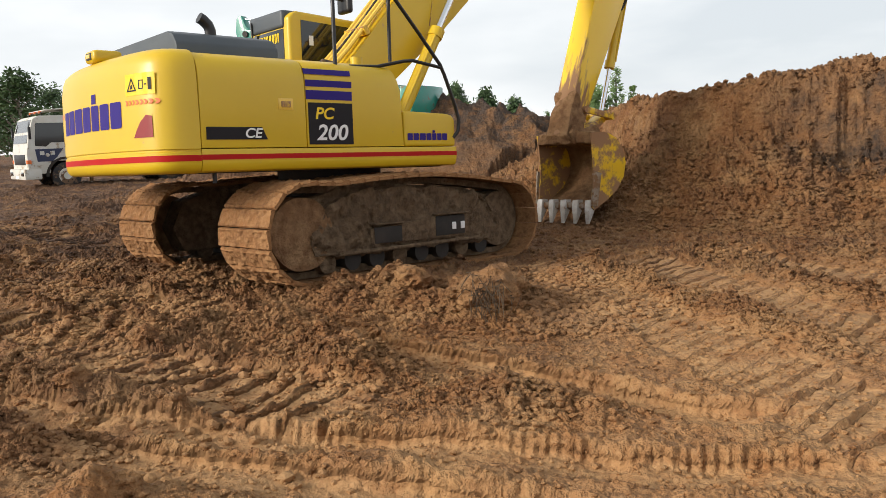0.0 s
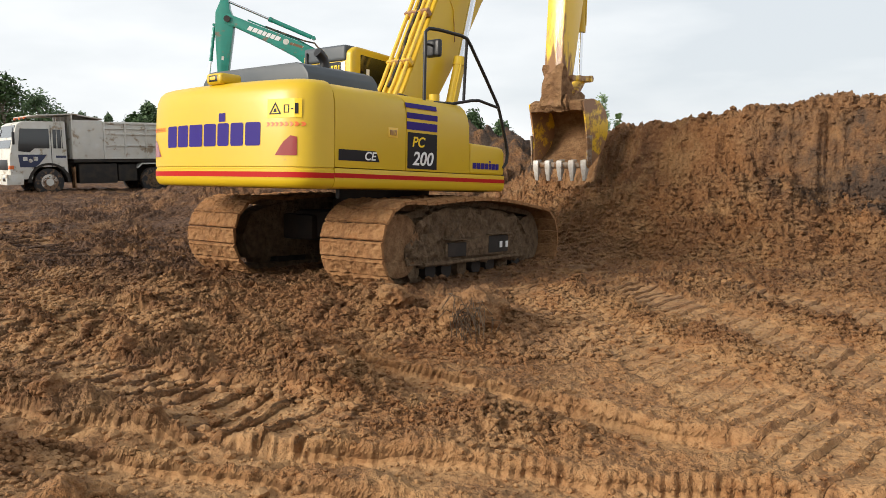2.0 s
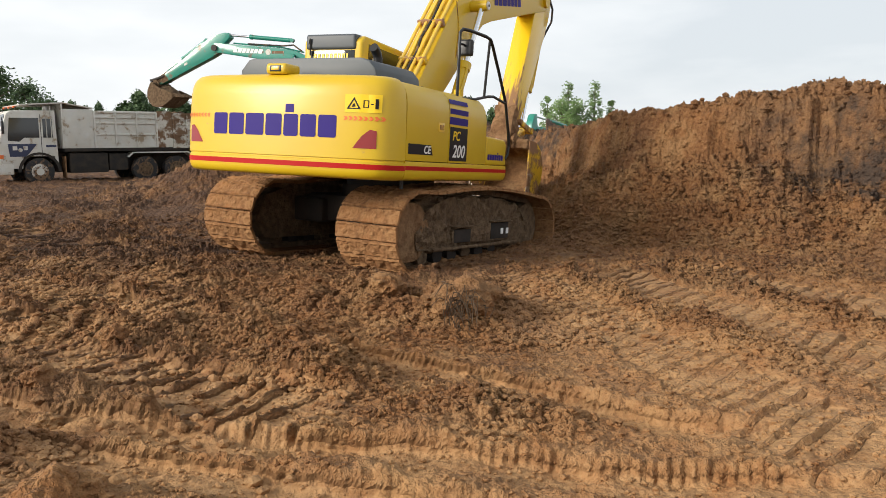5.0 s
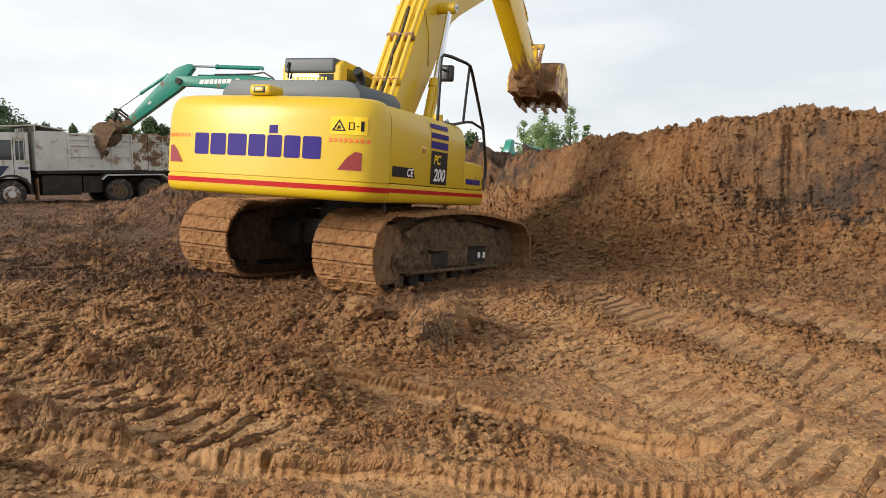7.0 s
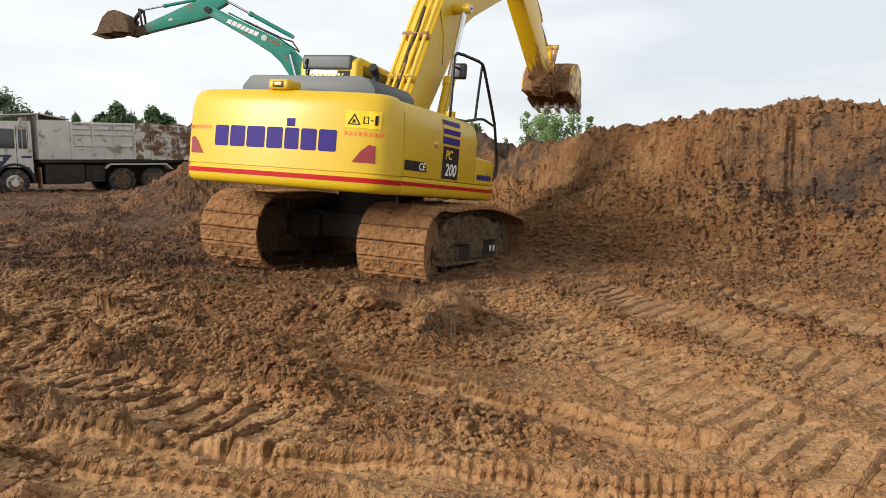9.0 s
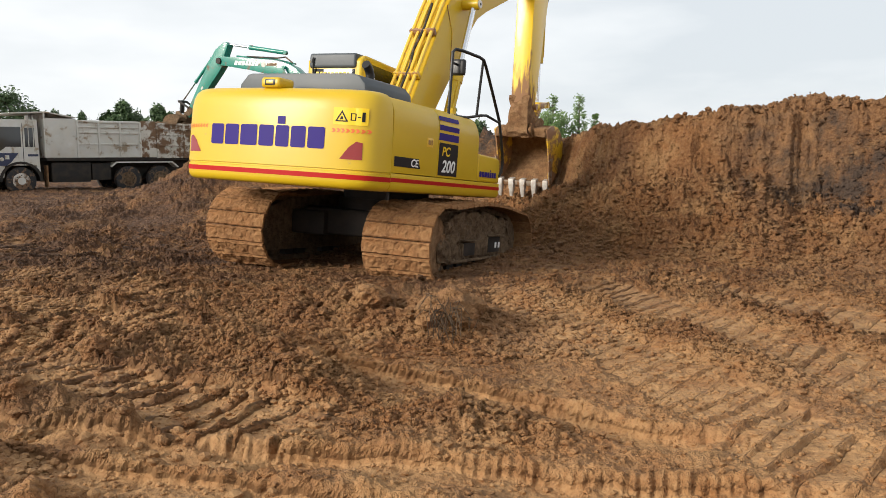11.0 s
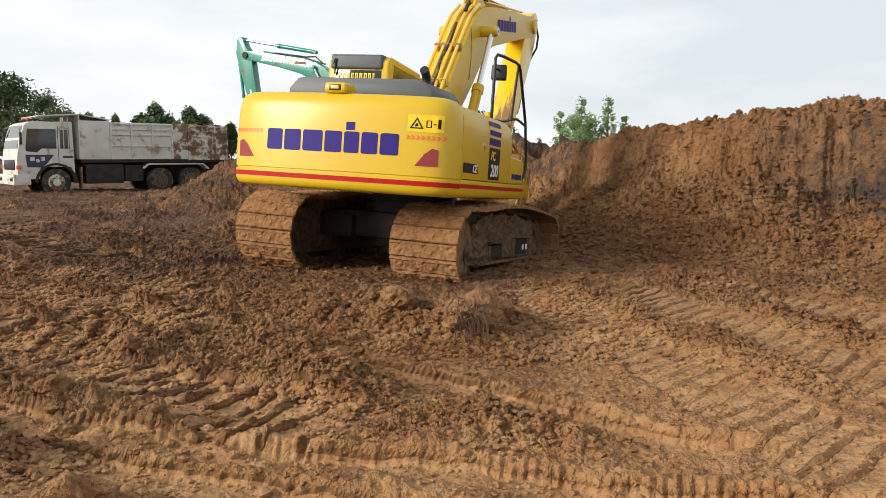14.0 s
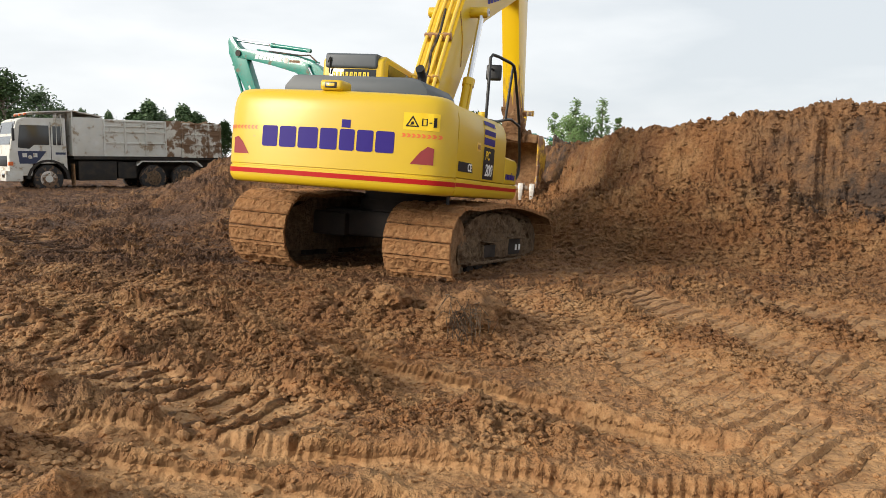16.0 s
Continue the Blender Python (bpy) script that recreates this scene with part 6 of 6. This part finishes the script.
def make_clods():
    rnd = random.Random(4)
    named = [(-0.66, 7.0, 0.15, "dark clod of wet clay", M["mud_grey"]), (-0.92, 5.16, 0.085, "dark torn clod beside a hole", M["mud_grey"]), (-0.80, 5.10, 0.06, "dark torn clod beside the hole", M["mud_grey"]), (-2.58, 4.70, 0.10, "upright lump of clay", M["mud"]), (-1.72, 3.17, 0.13, "broken lump of clay at the rut", M["mud"]), (-1.60, 3.24, 0.08, "broken dark lump of clay", M["mud_grey"]), (-2.65, 5.9, 0.11, "lump of orange clay in the yard", M["mud"]), (-2.35, 4.30, 0.09, "lump of dark clay in the yard", M["mud_grey"])]
    for x, y, r, label, mat in named:
        ob = obj("clod", clod_shape(rnd, r, 4), M["ground"], smooth=False)
        ob.matrix_basis = pose(x, y, spot(x, y) + r * 0.3, 0, 0, rnd.uniform(0, 360))
        tagged(ob, label, "clod", "clods in the yard")
    # loose crumbs, thickest along the windrow and below the bank
    vs, fs = [], []
    base = [clod_shape(rnd, 1.0, 1) for _ in range(6)]
    data = []
    for b in base:
        b.verts.ensure_lookup_table()
        data.append((np.array([v.co[:] for v in b.verts]), [[v.index for v in f.verts] for f in b.faces]))
        b.free()
    spots = []
    for _ in range(9000):
        a = rnd.uniform(-0.1, 1.1)
        x, y = -1.7 + 2.25 * a + rnd.gauss(0, 0.32), 7.6 - 1.15 * a + rnd.gauss(0, 0.32)
        spots.append((x, y, 0.009 + 0.034 * rnd.random() ** 2.2))
    for _ in range(5000):
        a = rnd.random()
        spots.append((-2.1 + 1.4 * a + rnd.gauss(0, 0.2), 6.75 - 1.8 * a + rnd.gauss(0, 0.2), 0.007 + 0.024 * rnd.random() ** 2))
    for _ in range(14000):
        x = rnd.uniform(-9, 6)
        y = rnd.uniform(3.0, 15.0)
        if abs(x) < 0.62 * y:
            spots.append((x, y, (0.007 + 0.034 * rnd.random() ** 2.5) * (1.2 if x < -0.5 or y > 9 else 0.55)))
    for p_, q_, high, wide_ in HEAPS[2:]:
        for _ in range(int(1500 * math.hypot(q_[0] - p_[0], q_[1] - p_[1]) ** 0.7)):
            a = rnd.uniform(-0.1, 1.1)
            spots.append((p_[0] + (q_[0] - p_[0]) * a + rnd.gauss(0, wide_ * 0.8), p_[1] + (q_[1] - p_[1]) * a + rnd.gauss(0, wide_ * 0.8), 0.006 + 0.026 * rnd.random() ** 2.4))
    for _ in range(9000):
        x, y = rnd.uniform(-3.2, 3.2), rnd.uniform(3.2, 7.5)
        spots.append((x, y, 0.004 + 0.016 * rnd.random() ** 2.5))
    # blocks along the crest of the bank
    for _ in range(320):
        a = rnd.random()
        p_, q_ = ((2.7, 15.4), (4.4, 13.1)) if a < 0.25 else ((4.4, 13.1), (6.6, 12.2)) if a < 0.55 else ((6.6, 12.2), (11.0, 11.9))
        b, off = rnd.random(), rnd.uniform(-1.2, 0.1)
        nx, ny = q_[1] - p_[1], p_[0] - q_[0]
        n_ = math.hypot(nx, ny)
        spots.append((p_[0] + (q_[0] - p_[0]) * b + nx / n_ * off, p_[1] + (q_[1] - p_[1]) * b + ny / n_ * off, 0.025 + 0.06 * rnd.random() ** 2))
    for _ in range(7000):
        a = rnd.random()
        x = 1.6 + 8 * a
        spots.append((x + rnd.gauss(0, 0.5), 13.2 - 2.4 * a ** 0.5 + rnd.gauss(0, 0.7), 0.012 + 0.045 * rnd.random() ** 2))
    # clods stuck in the face of the bank
    for _ in range(6000):
        a = rnd.random()
        p_, q_ = ((2.3, 19.0), (2.7, 15.4)) if a < 0.2 else ((2.7, 15.4), (4.4, 13.1)) if a < 0.5 else ((4.4, 13.1), (9.5, 12.0))
        b, off = rnd.random(), 2.3 * rnd.random() ** 0.6
        nx, ny = q_[1] - p_[1], p_[0] - q_[0]
        n_ = math.hypot(nx, ny)
        spots.append((p_[0] + (q_[0] - p_[0]) * b + nx / n_ * off, p_[1] + (q_[1] - p_[1]) * b + ny / n_ * off, 0.010 + 0.045 * rnd.random() ** 3))
    X, Y = np.array([s[0] for s in spots]), np.array([s[1] for s in spots])
    Z, *kinds = height(X, Y, True)
    allv, allf, n = [], [], 0
    for (x, y, r), z in zip(spots, Z):
        v, f = data[rnd.randrange(6)]
        w = v * r
        rot = w * np.array([1, 0.75 + 0.5 * rnd.random(), 1])
        allv.append(rot + np.array([x, y, z + 0.25 * r]))
        allf.append(np.array(f) + n)
        n += len(v)
    me = bpy.data.meshes.new("crumbs")
    me.from_pydata(np.concatenate(allv).tolist(), [], np.concatenate(allf).tolist())
    for name, val in zip(("packed", "topsoil", "wet"), kinds):
        at = me.attributes.new(name, "FLOAT", "POINT")
        at.data.foreach_set("value", np.repeat(val, [len(v) for v in allv]).astype(np.float32))
    me.materials.append(M["ground"])
    tagged(new("crumbs", me), "loose crumbs and small clods of orange-brown clay", "soil", kind="stuff")


def make_root_clump():
    x, y = 0.0, 6.42
    rnd = random.Random(9)
    root = empty("root_clump", "clump of clay with dry grass roots hanging out", "clump", m=pose(x, y, spot(x, y)))
    bm = clod_shape(rnd, 0.25, 4)
    lump = part("clay_lump", bm, M["ground"], root, smooth=False)
    lump.matrix_basis = pose(0.05, 0.08, 0.10)
    bm = bmesh.new()
    for k in range(60):
        a = rnd.uniform(-2.8, -0.3)
        p = Vector((rnd.gauss(0, 0.07), -0.10 + rnd.gauss(0, 0.04), 0.12 + rnd.gauss(0, 0.05)))
        q = p + Vector((rnd.gauss(0, 0.07), -rnd.uniform(0.04, 0.13), rnd.uniform(-0.02, 0.05)))
        e = q + Vector((rnd.gauss(0, 0.05), -rnd.uniform(0.0, 0.06), -rnd.uniform(0.06, 0.2)))
        tube([p, q, e], 0.0035, 3, bm=bm)
    part("root_tuft", bm, M["grass_dry"], root, "dry brown roots")


make_clods()
make_root_clump()

# seconds; undercarriage x, y, z, tilt about x, tilt about y; heading of the upper works; heading of the tracks
BASE = [
    (0.0, -1.874, 9.675, 0.062, -2.15, 0.55, -46.06, -42.96),
    (0.5, -1.694, 9.973, 0.051, -2.72, 1.83, -43.82, -40.61),
    (1.0, -1.535, 10.274, 0.035, -2.45, 2.08, -40.39, -37.86),
    (1.5, -1.352, 10.575, -0.008, -2.67, 1.64, -37.91, -35.10),
    (2.0, -1.174, 10.802, -0.039, -2.47, 1.48, -36.99, -34.77),
    (2.5, -1.042, 11.108, -0.048, -1.81, 1.48, -36.73, -34.43),
    (3.0, -1.027, 11.216, -0.048, -1.69, 2.02, -34.21, -34.10),
    (3.5, -1.055, 11.409, -0.035, -1.35, 3.32, -27.51, -33.84),
    (6.0, -1.055, 11.409, -0.035, -1.54, 3.33, -23.35, -33.84),
    (6.5, -1.055, 11.409, -0.035, -2.02, 3.96, -24.70, -33.84),
    (7.0, -1.055, 11.409, -0.035, -1.89, 3.83, -22.63, -33.84),
    (7.5, -1.041, 11.404, -0.055, -2.15, 3.45, -19.82, -30.87),
    (8.0, -1.013, 11.441, -0.064, -2.11, 3.42, -19.31, -27.88),
    (8.5, -0.953, 11.621, -0.078, -2.19, 4.16, -21.45, -24.89),
    (9.0, -0.938, 11.703, -0.095, -2.57, 4.44, -23.53, -24.14),
    (11.5, -0.938, 11.703, -0.095, -2.41, 4.21, -28.82, -24.14),
    (12.0, -0.938, 11.703, -0.095, -2.31, 4.06, -36.24, -24.14),
    (12.5, -0.938, 11.703, -0.095, -2.33, 4.06, -35.89, -24.14),
    (13.0, -0.938, 11.703, -0.095, -1.96, 3.90, -30.38, -24.14),
    (13.5, -0.938, 11.703, -0.095, -2.16, 3.84, -23.19, -24.14),
    (14.0, -0.938, 11.703, -0.095, -2.16, 3.81, -16.76, -24.14),
    (14.5, -0.938, 11.703, -0.095, -2.19, 3.80, -15.39, -24.14),
    (15.0, -0.938, 11.703, -0.095, -2.35, 4.04, -18.30, -24.14),
    (15.5, -0.938, 11.703, -0.095, -2.36, 4.07, -17.66, -24.14),
    (16.0, -0.938, 11.703, -0.095, -2.46, 3.81, -16.43, -24.14),
]
# seconds; boom, stick and bucket angles in degrees over the horizontal
ARM = [
    (0.0, 23.9, -111.4, -89.4),
    (0.5, 26.7, -109.8, -86.0),
    (1.0, 31.3, -106.5, -81.9),
    (1.5, 36.0, -100.6, -79.9),
    (2.0, 39.9, -94.9, -78.3),
    (2.5, 41.8, -94.8, -78.0),
    (3.0, 38.9, -103.6, -83.5),
    (3.5, 28.8, -118.1, -98.9),
    (4.3, 22.0, -128.0, -112.0),
    (5.1, 27.0, -112.0, -92.0),
    (5.7, 34.5, -90.0, -68.0),
    (6.0, 36.2, -83.9, -57.1),
    (6.5, 36.5, -58.0, -25.2),
    (7.0, 37.4, -37.5, -12.0),
    (7.5, 37.1, -36.8, -12.0),
    (8.0, 37.7, -37.6, -13.0),
    (8.5, 36.6, -35.8, -13.0),
    (9.0, 37.2, -36.6, -13.0),
    (10.2, 37.4, -70.0, -45.0),
    (11.5, 37.3, -105.0, -85.3),
    (12.0, 29.9, -124.5, -91.5),
    (12.5, 19.2, -134.5, -97.0),
    (13.0, 20.3, -131.6, -104.5),
    (13.5, 22.2, -123.0, -104.2),
    (14.0, 26.4, -117.3, -101.3),
    (14.5, 28.7, -112.1, -97.4),
    (15.0, 30.5, -104.9, -93.4),
    (15.5, 34.0, -93.5, -89.4),
    (16.0, 35.5, -72.5, -86.2),
]
# seconds; heading, boom, stick and bucket angles of the other digger
ARM_TEAL = [
    (0.0, 70.1, 27.7, -99.5, -130.0),
    (0.5, 71.3, 32.5, -96.2, -132.2),
    (1.5, 76.8, 38.0, -90.6, -136.5),
    (2.6, 110.7, 36.1, -69.7, -148.6),
    (3.0, 101.6, 37.5, -53.8, -160.0),
    (3.5, 90.6, 33.7, -36.9, -168.0),
    (4.6, 75.0, 23.0, -26.0, -165.0),
    (5.8, 82.6, 20.4, -25.3, -100.0),
    (6.0, 89.6, 18.7, -31.2, -88.0),
    (6.3, 91.2, 18.9, -32.9, -70.0),
    (7.0, 84.0, 17.0, -36.0, -58.0),
    (7.5, 86.5, 21.2, -38.5, -32.0),
    (8.0, 91.8, 30.5, -31.5, -14.0),
    (8.5, 91.2, 37.6, -18.7, -4.0),
    (9.0, 88.9, 42.0, -15.9, -2.0),
    (10.3, 64.0, 24.0, -32.0, -40.0),
    (11.5, 62.0, 22.0, -62.0, -85.0),
    (12.0, 66.0, 24.0, -74.0, -102.5),
    (12.5, 67.0, 24.5, -84.0, -120.0),
    (13.5, 66.5, 25.0, -96.0, -130.0),
    (14.5, 67.0, 26.0, -104.0, -140.0),
    (15.5, 67.5, 25.5, -110.0, -147.0),
    (16.0, 67.5, 25.5, -112.0, -150.0),
]
TEAL_STAND = (-4.23, 30.32, 1.17)



def smooth_rows(rows, t):
    """Values between rows, by a curve through them that doesn't overshoot."""
    ts = [r[0] for r in rows]
    if t <= ts[0]:
        return rows[0][1:]
    if t >= ts[-1]:
        return rows[-1][1:]
    i = max(k for k in range(len(ts)) if ts[k] <= t)
    out = []
    h = ts[i + 1] - ts[i]
    u = (t - ts[i]) / h
    for c in range(1, len(rows[0])):
        d = [(rows[k + 1][c] - rows[k][c]) / (ts[k + 1] - ts[k]) for k in range(len(ts) - 1)]

        def slope(k):
            if k == 0 or k == len(ts) - 1:
                return 0.0
            return 0.0 if d[k - 1] * d[k] <= 0 else 2 * d[k - 1] * d[k] / (d[k - 1] + d[k])
        p0, p1, m0, m1 = rows[i][c], rows[i + 1][c], slope(i) * h, slope(i + 1) * h
        out.append((2 * u ** 3 - 3 * u ** 2 + 1) * p0 + (u ** 3 - 2 * u ** 2 + u) * m0 + (-2 * u ** 3 + 3 * u ** 2) * p1 + (u ** 3 - u ** 2) * m1)
    return out


TICKS = [k * 0.25 for k in range(65)]


def aimed(p, q, x=0.0):
    """A pose at p (y, z) whose y axis points at q."""
    return pose(x, p[0], p[1], math.degrees(math.atan2(q[1] - p[1], q[0] - p[0])))


def reach(p, q, a, b, up):
    """The joint of two bars of lengths a (from p) and b (from q)."""
    d = math.hypot(q[0] - p[0], q[1] - p[1])
    d = min(max(d, abs(a - b) + 1e-3), a + b - 1e-3)
    k = (a * a - b * b + d * d) / (2 * d)
    h = math.sqrt(max(0.0, a * a - k * k)) * up
    ux, uy = (q[0] - p[0]) / d, (q[1] - p[1]) / d
    return (p[0] + ux * k - uy * h, p[1] + uy * k + ux * h)


def arm_poses(turn, a, b, c, foot, lengths, pins):
    """Poses of boom, stick, bucket, levers and rams in the digger's own space."""
    H = Matrix.Rotation(radians(turn), 4, "Z") @ Matrix.Translation((foot[0], 0, 0))

    def go(p, ang, q):
        s, k = math.sin(radians(ang)), math.cos(radians(ang))
        return (p[0] + q[0] * k - q[1] * s, p[1] + q[0] * s + q[1] * k)
    f = (foot[1], foot[2])
    tip = go(f, a, (lengths[0], 0))
    pin = go(tip, b, (lengths[1], 0))
    lever0 = go(tip, b, (lengths[1] - 0.44, 0.10))
    ear = go(pin, c, (-0.02, 0.44))
    knee = reach(lever0, ear, 0.62, 0.50, 1)
    out = {"boom": H @ pose(0, *f, a), "stick": H @ pose(0, *tip, b), "bucket": H @ pose(0, *pin, c), "lever": H @ aimed(lever0, knee), "link": H @ aimed(knee, ear)}
    lift1 = go(f, a, pins["lift"])
    lift0 = (foot[1] + 0.52, foot[2] - 0.58)
    for n, s in enumerate((-1, 1)):
        x = s * pins["lift_x"]
        out["lift%d" % n] = (H @ aimed(lift0, lift1, x), H @ pose(x, *lift1, math.degrees(math.atan2(lift1[1] - lift0[1], lift1[0] - lift0[0]))))
    c0, c1 = go(f, a, pins["crowd0"]), go(tip, b, pins["crowd1"])
    out["crowd"] = (H @ aimed(c0, c1), H @ pose(0, *c1, math.degrees(math.atan2(c1[1] - c0[1], c1[0] - c0[0]))))
    k0 = go(tip, b, pins["curl0"])
    out["curl"] = (H @ aimed(k0, knee), H @ pose(0, *knee, math.degrees(math.atan2(knee[1] - k0[1], knee[0] - k0[0]))))
    return out


PINS_YELLOW = {"lift": PIN, "lift_x": 0.40, "crowd0": (2.68, 1.28), "crowd1": (-0.34, 0.22), "curl0": (0.28, 0.52)}
PINS_TEAL = {"lift": (2.4, 0.85), "lift_x": 0.27, "crowd0": (2.75, 1.35), "crowd1": (-0.70, 0.20), "curl0": (0.25, 0.50)}


def key_arm(P, rows):
    for key in ("boom", "stick", "bucket", "lever", "link"):
        walk(P[key], [(t, r[key]) for t, r in rows])
    for n in (0, 1):
        for j in (0, 1):
            walk(P["lift"][n][j], [(t, r["lift%d" % n][j]) for t, r in rows])
    for key in ("crowd", "curl"):
        for j in (0, 1):
            walk(P[key][j], [(t, r[key][j]) for t, r in rows])


def motions():
    base, house, arm, runs = [], [], [], {1: [], -1: []}
    run = {1: 0.0, -1: 0.0}
    last = None
    for t in TICKS:
        x, y, z, tx, ty, h, tk = smooth_rows(BASE, t)
        m = Matrix.Translation((x, y, z)) @ Matrix.Rotation(radians(tx), 4, "X") @ Matrix.Rotation(radians(ty), 4, "Y") @ Matrix.Rotation(radians(tk), 4, "Z")
        base.append((t, m))
        house.append((t, pose(0, 0, 0, 0, 0, h - tk)))
        a, b, c = smooth_rows(ARM, t)
        arm.append((t, arm_poses(h - tk + BOOM_TURN, a, b, c, (BOOM_X, FOOT_Y, FOOT_Z), (BOOM_L, STICK_L), PINS_YELLOW)))
        for s in (1, -1):
            here = m @ Vector((s * GAUGE, 0, 0))
            if last:
                run[s] += (here - last[s]).dot((m.to_3x3() @ Vector((0, 1, 0))).normalized())
            runs[s].append((t, run[s]))
        last = {s: m @ Vector((s * GAUGE, 0, 0)) for s in (1, -1)}
    walk(DIGGER["root"], base)
    walk(DIGGER["house"], house)
    key_arm(DIGGER, arm)
    for ob, s, k, x in SHOE_OBS:
        walk(ob, [(t, Matrix.Translation((x, 0, 0)) @ shoe_pose(k, -r)) for t, r in runs[s]])
    # the teal digger on its mound
    house, arm = [], []
    TEAL["root"].matrix_basis = pose(*TEAL_STAND, 0, 0, 60)
    for t in TICKS:
        h, a, b, c = smooth_rows(ARM_TEAL, t)
        house.append((t, pose(0, 0, 0, 0, 0, h - 60)))
        arm.append((t, arm_poses(h - 60, a, b, c, (0, 0.1, 1.95), (TEAL_L, TEAL_S), PINS_TEAL)))
    walk(TEAL["house"], house)
    key_arm(TEAL, arm)
    # the far one behind the bank: only the bend of its boom comes up
    FAR = [(0.0, 140, -18, -80, -100), (2.8, 140, -16, -80, -100), (3.6, 142, 17, -80, -100), (5.5, 146, 20, -80, -100), (7.0, 146, 19, -80, -100), (8.0, 138, 14, -90, -100), (8.6, 136, -14, -90, -100), (14.2, 136, -16, -80, -100), (14.9, 138, 16, -80, -100), (16.0, 142, 18, -80, -100)]
    house, arm = [], []
    TEAL_FAR["root"].matrix_basis = pose(6.4, 41.5, -1.85, 0, 0, 100)
    for t in TICKS:
        h, a, b, c = smooth_rows(FAR, t)
        house.append((t, pose(0, 0, 0, 0, 0, h - 100)))
        arm.append((t, arm_poses(h - 100, a, b, c, (0, 0.1, 1.95), (TEAL_L, TEAL_S), PINS_TEAL)))
    walk(TEAL_FAR["house"], house)
    key_arm(TEAL_FAR, arm)


motions()
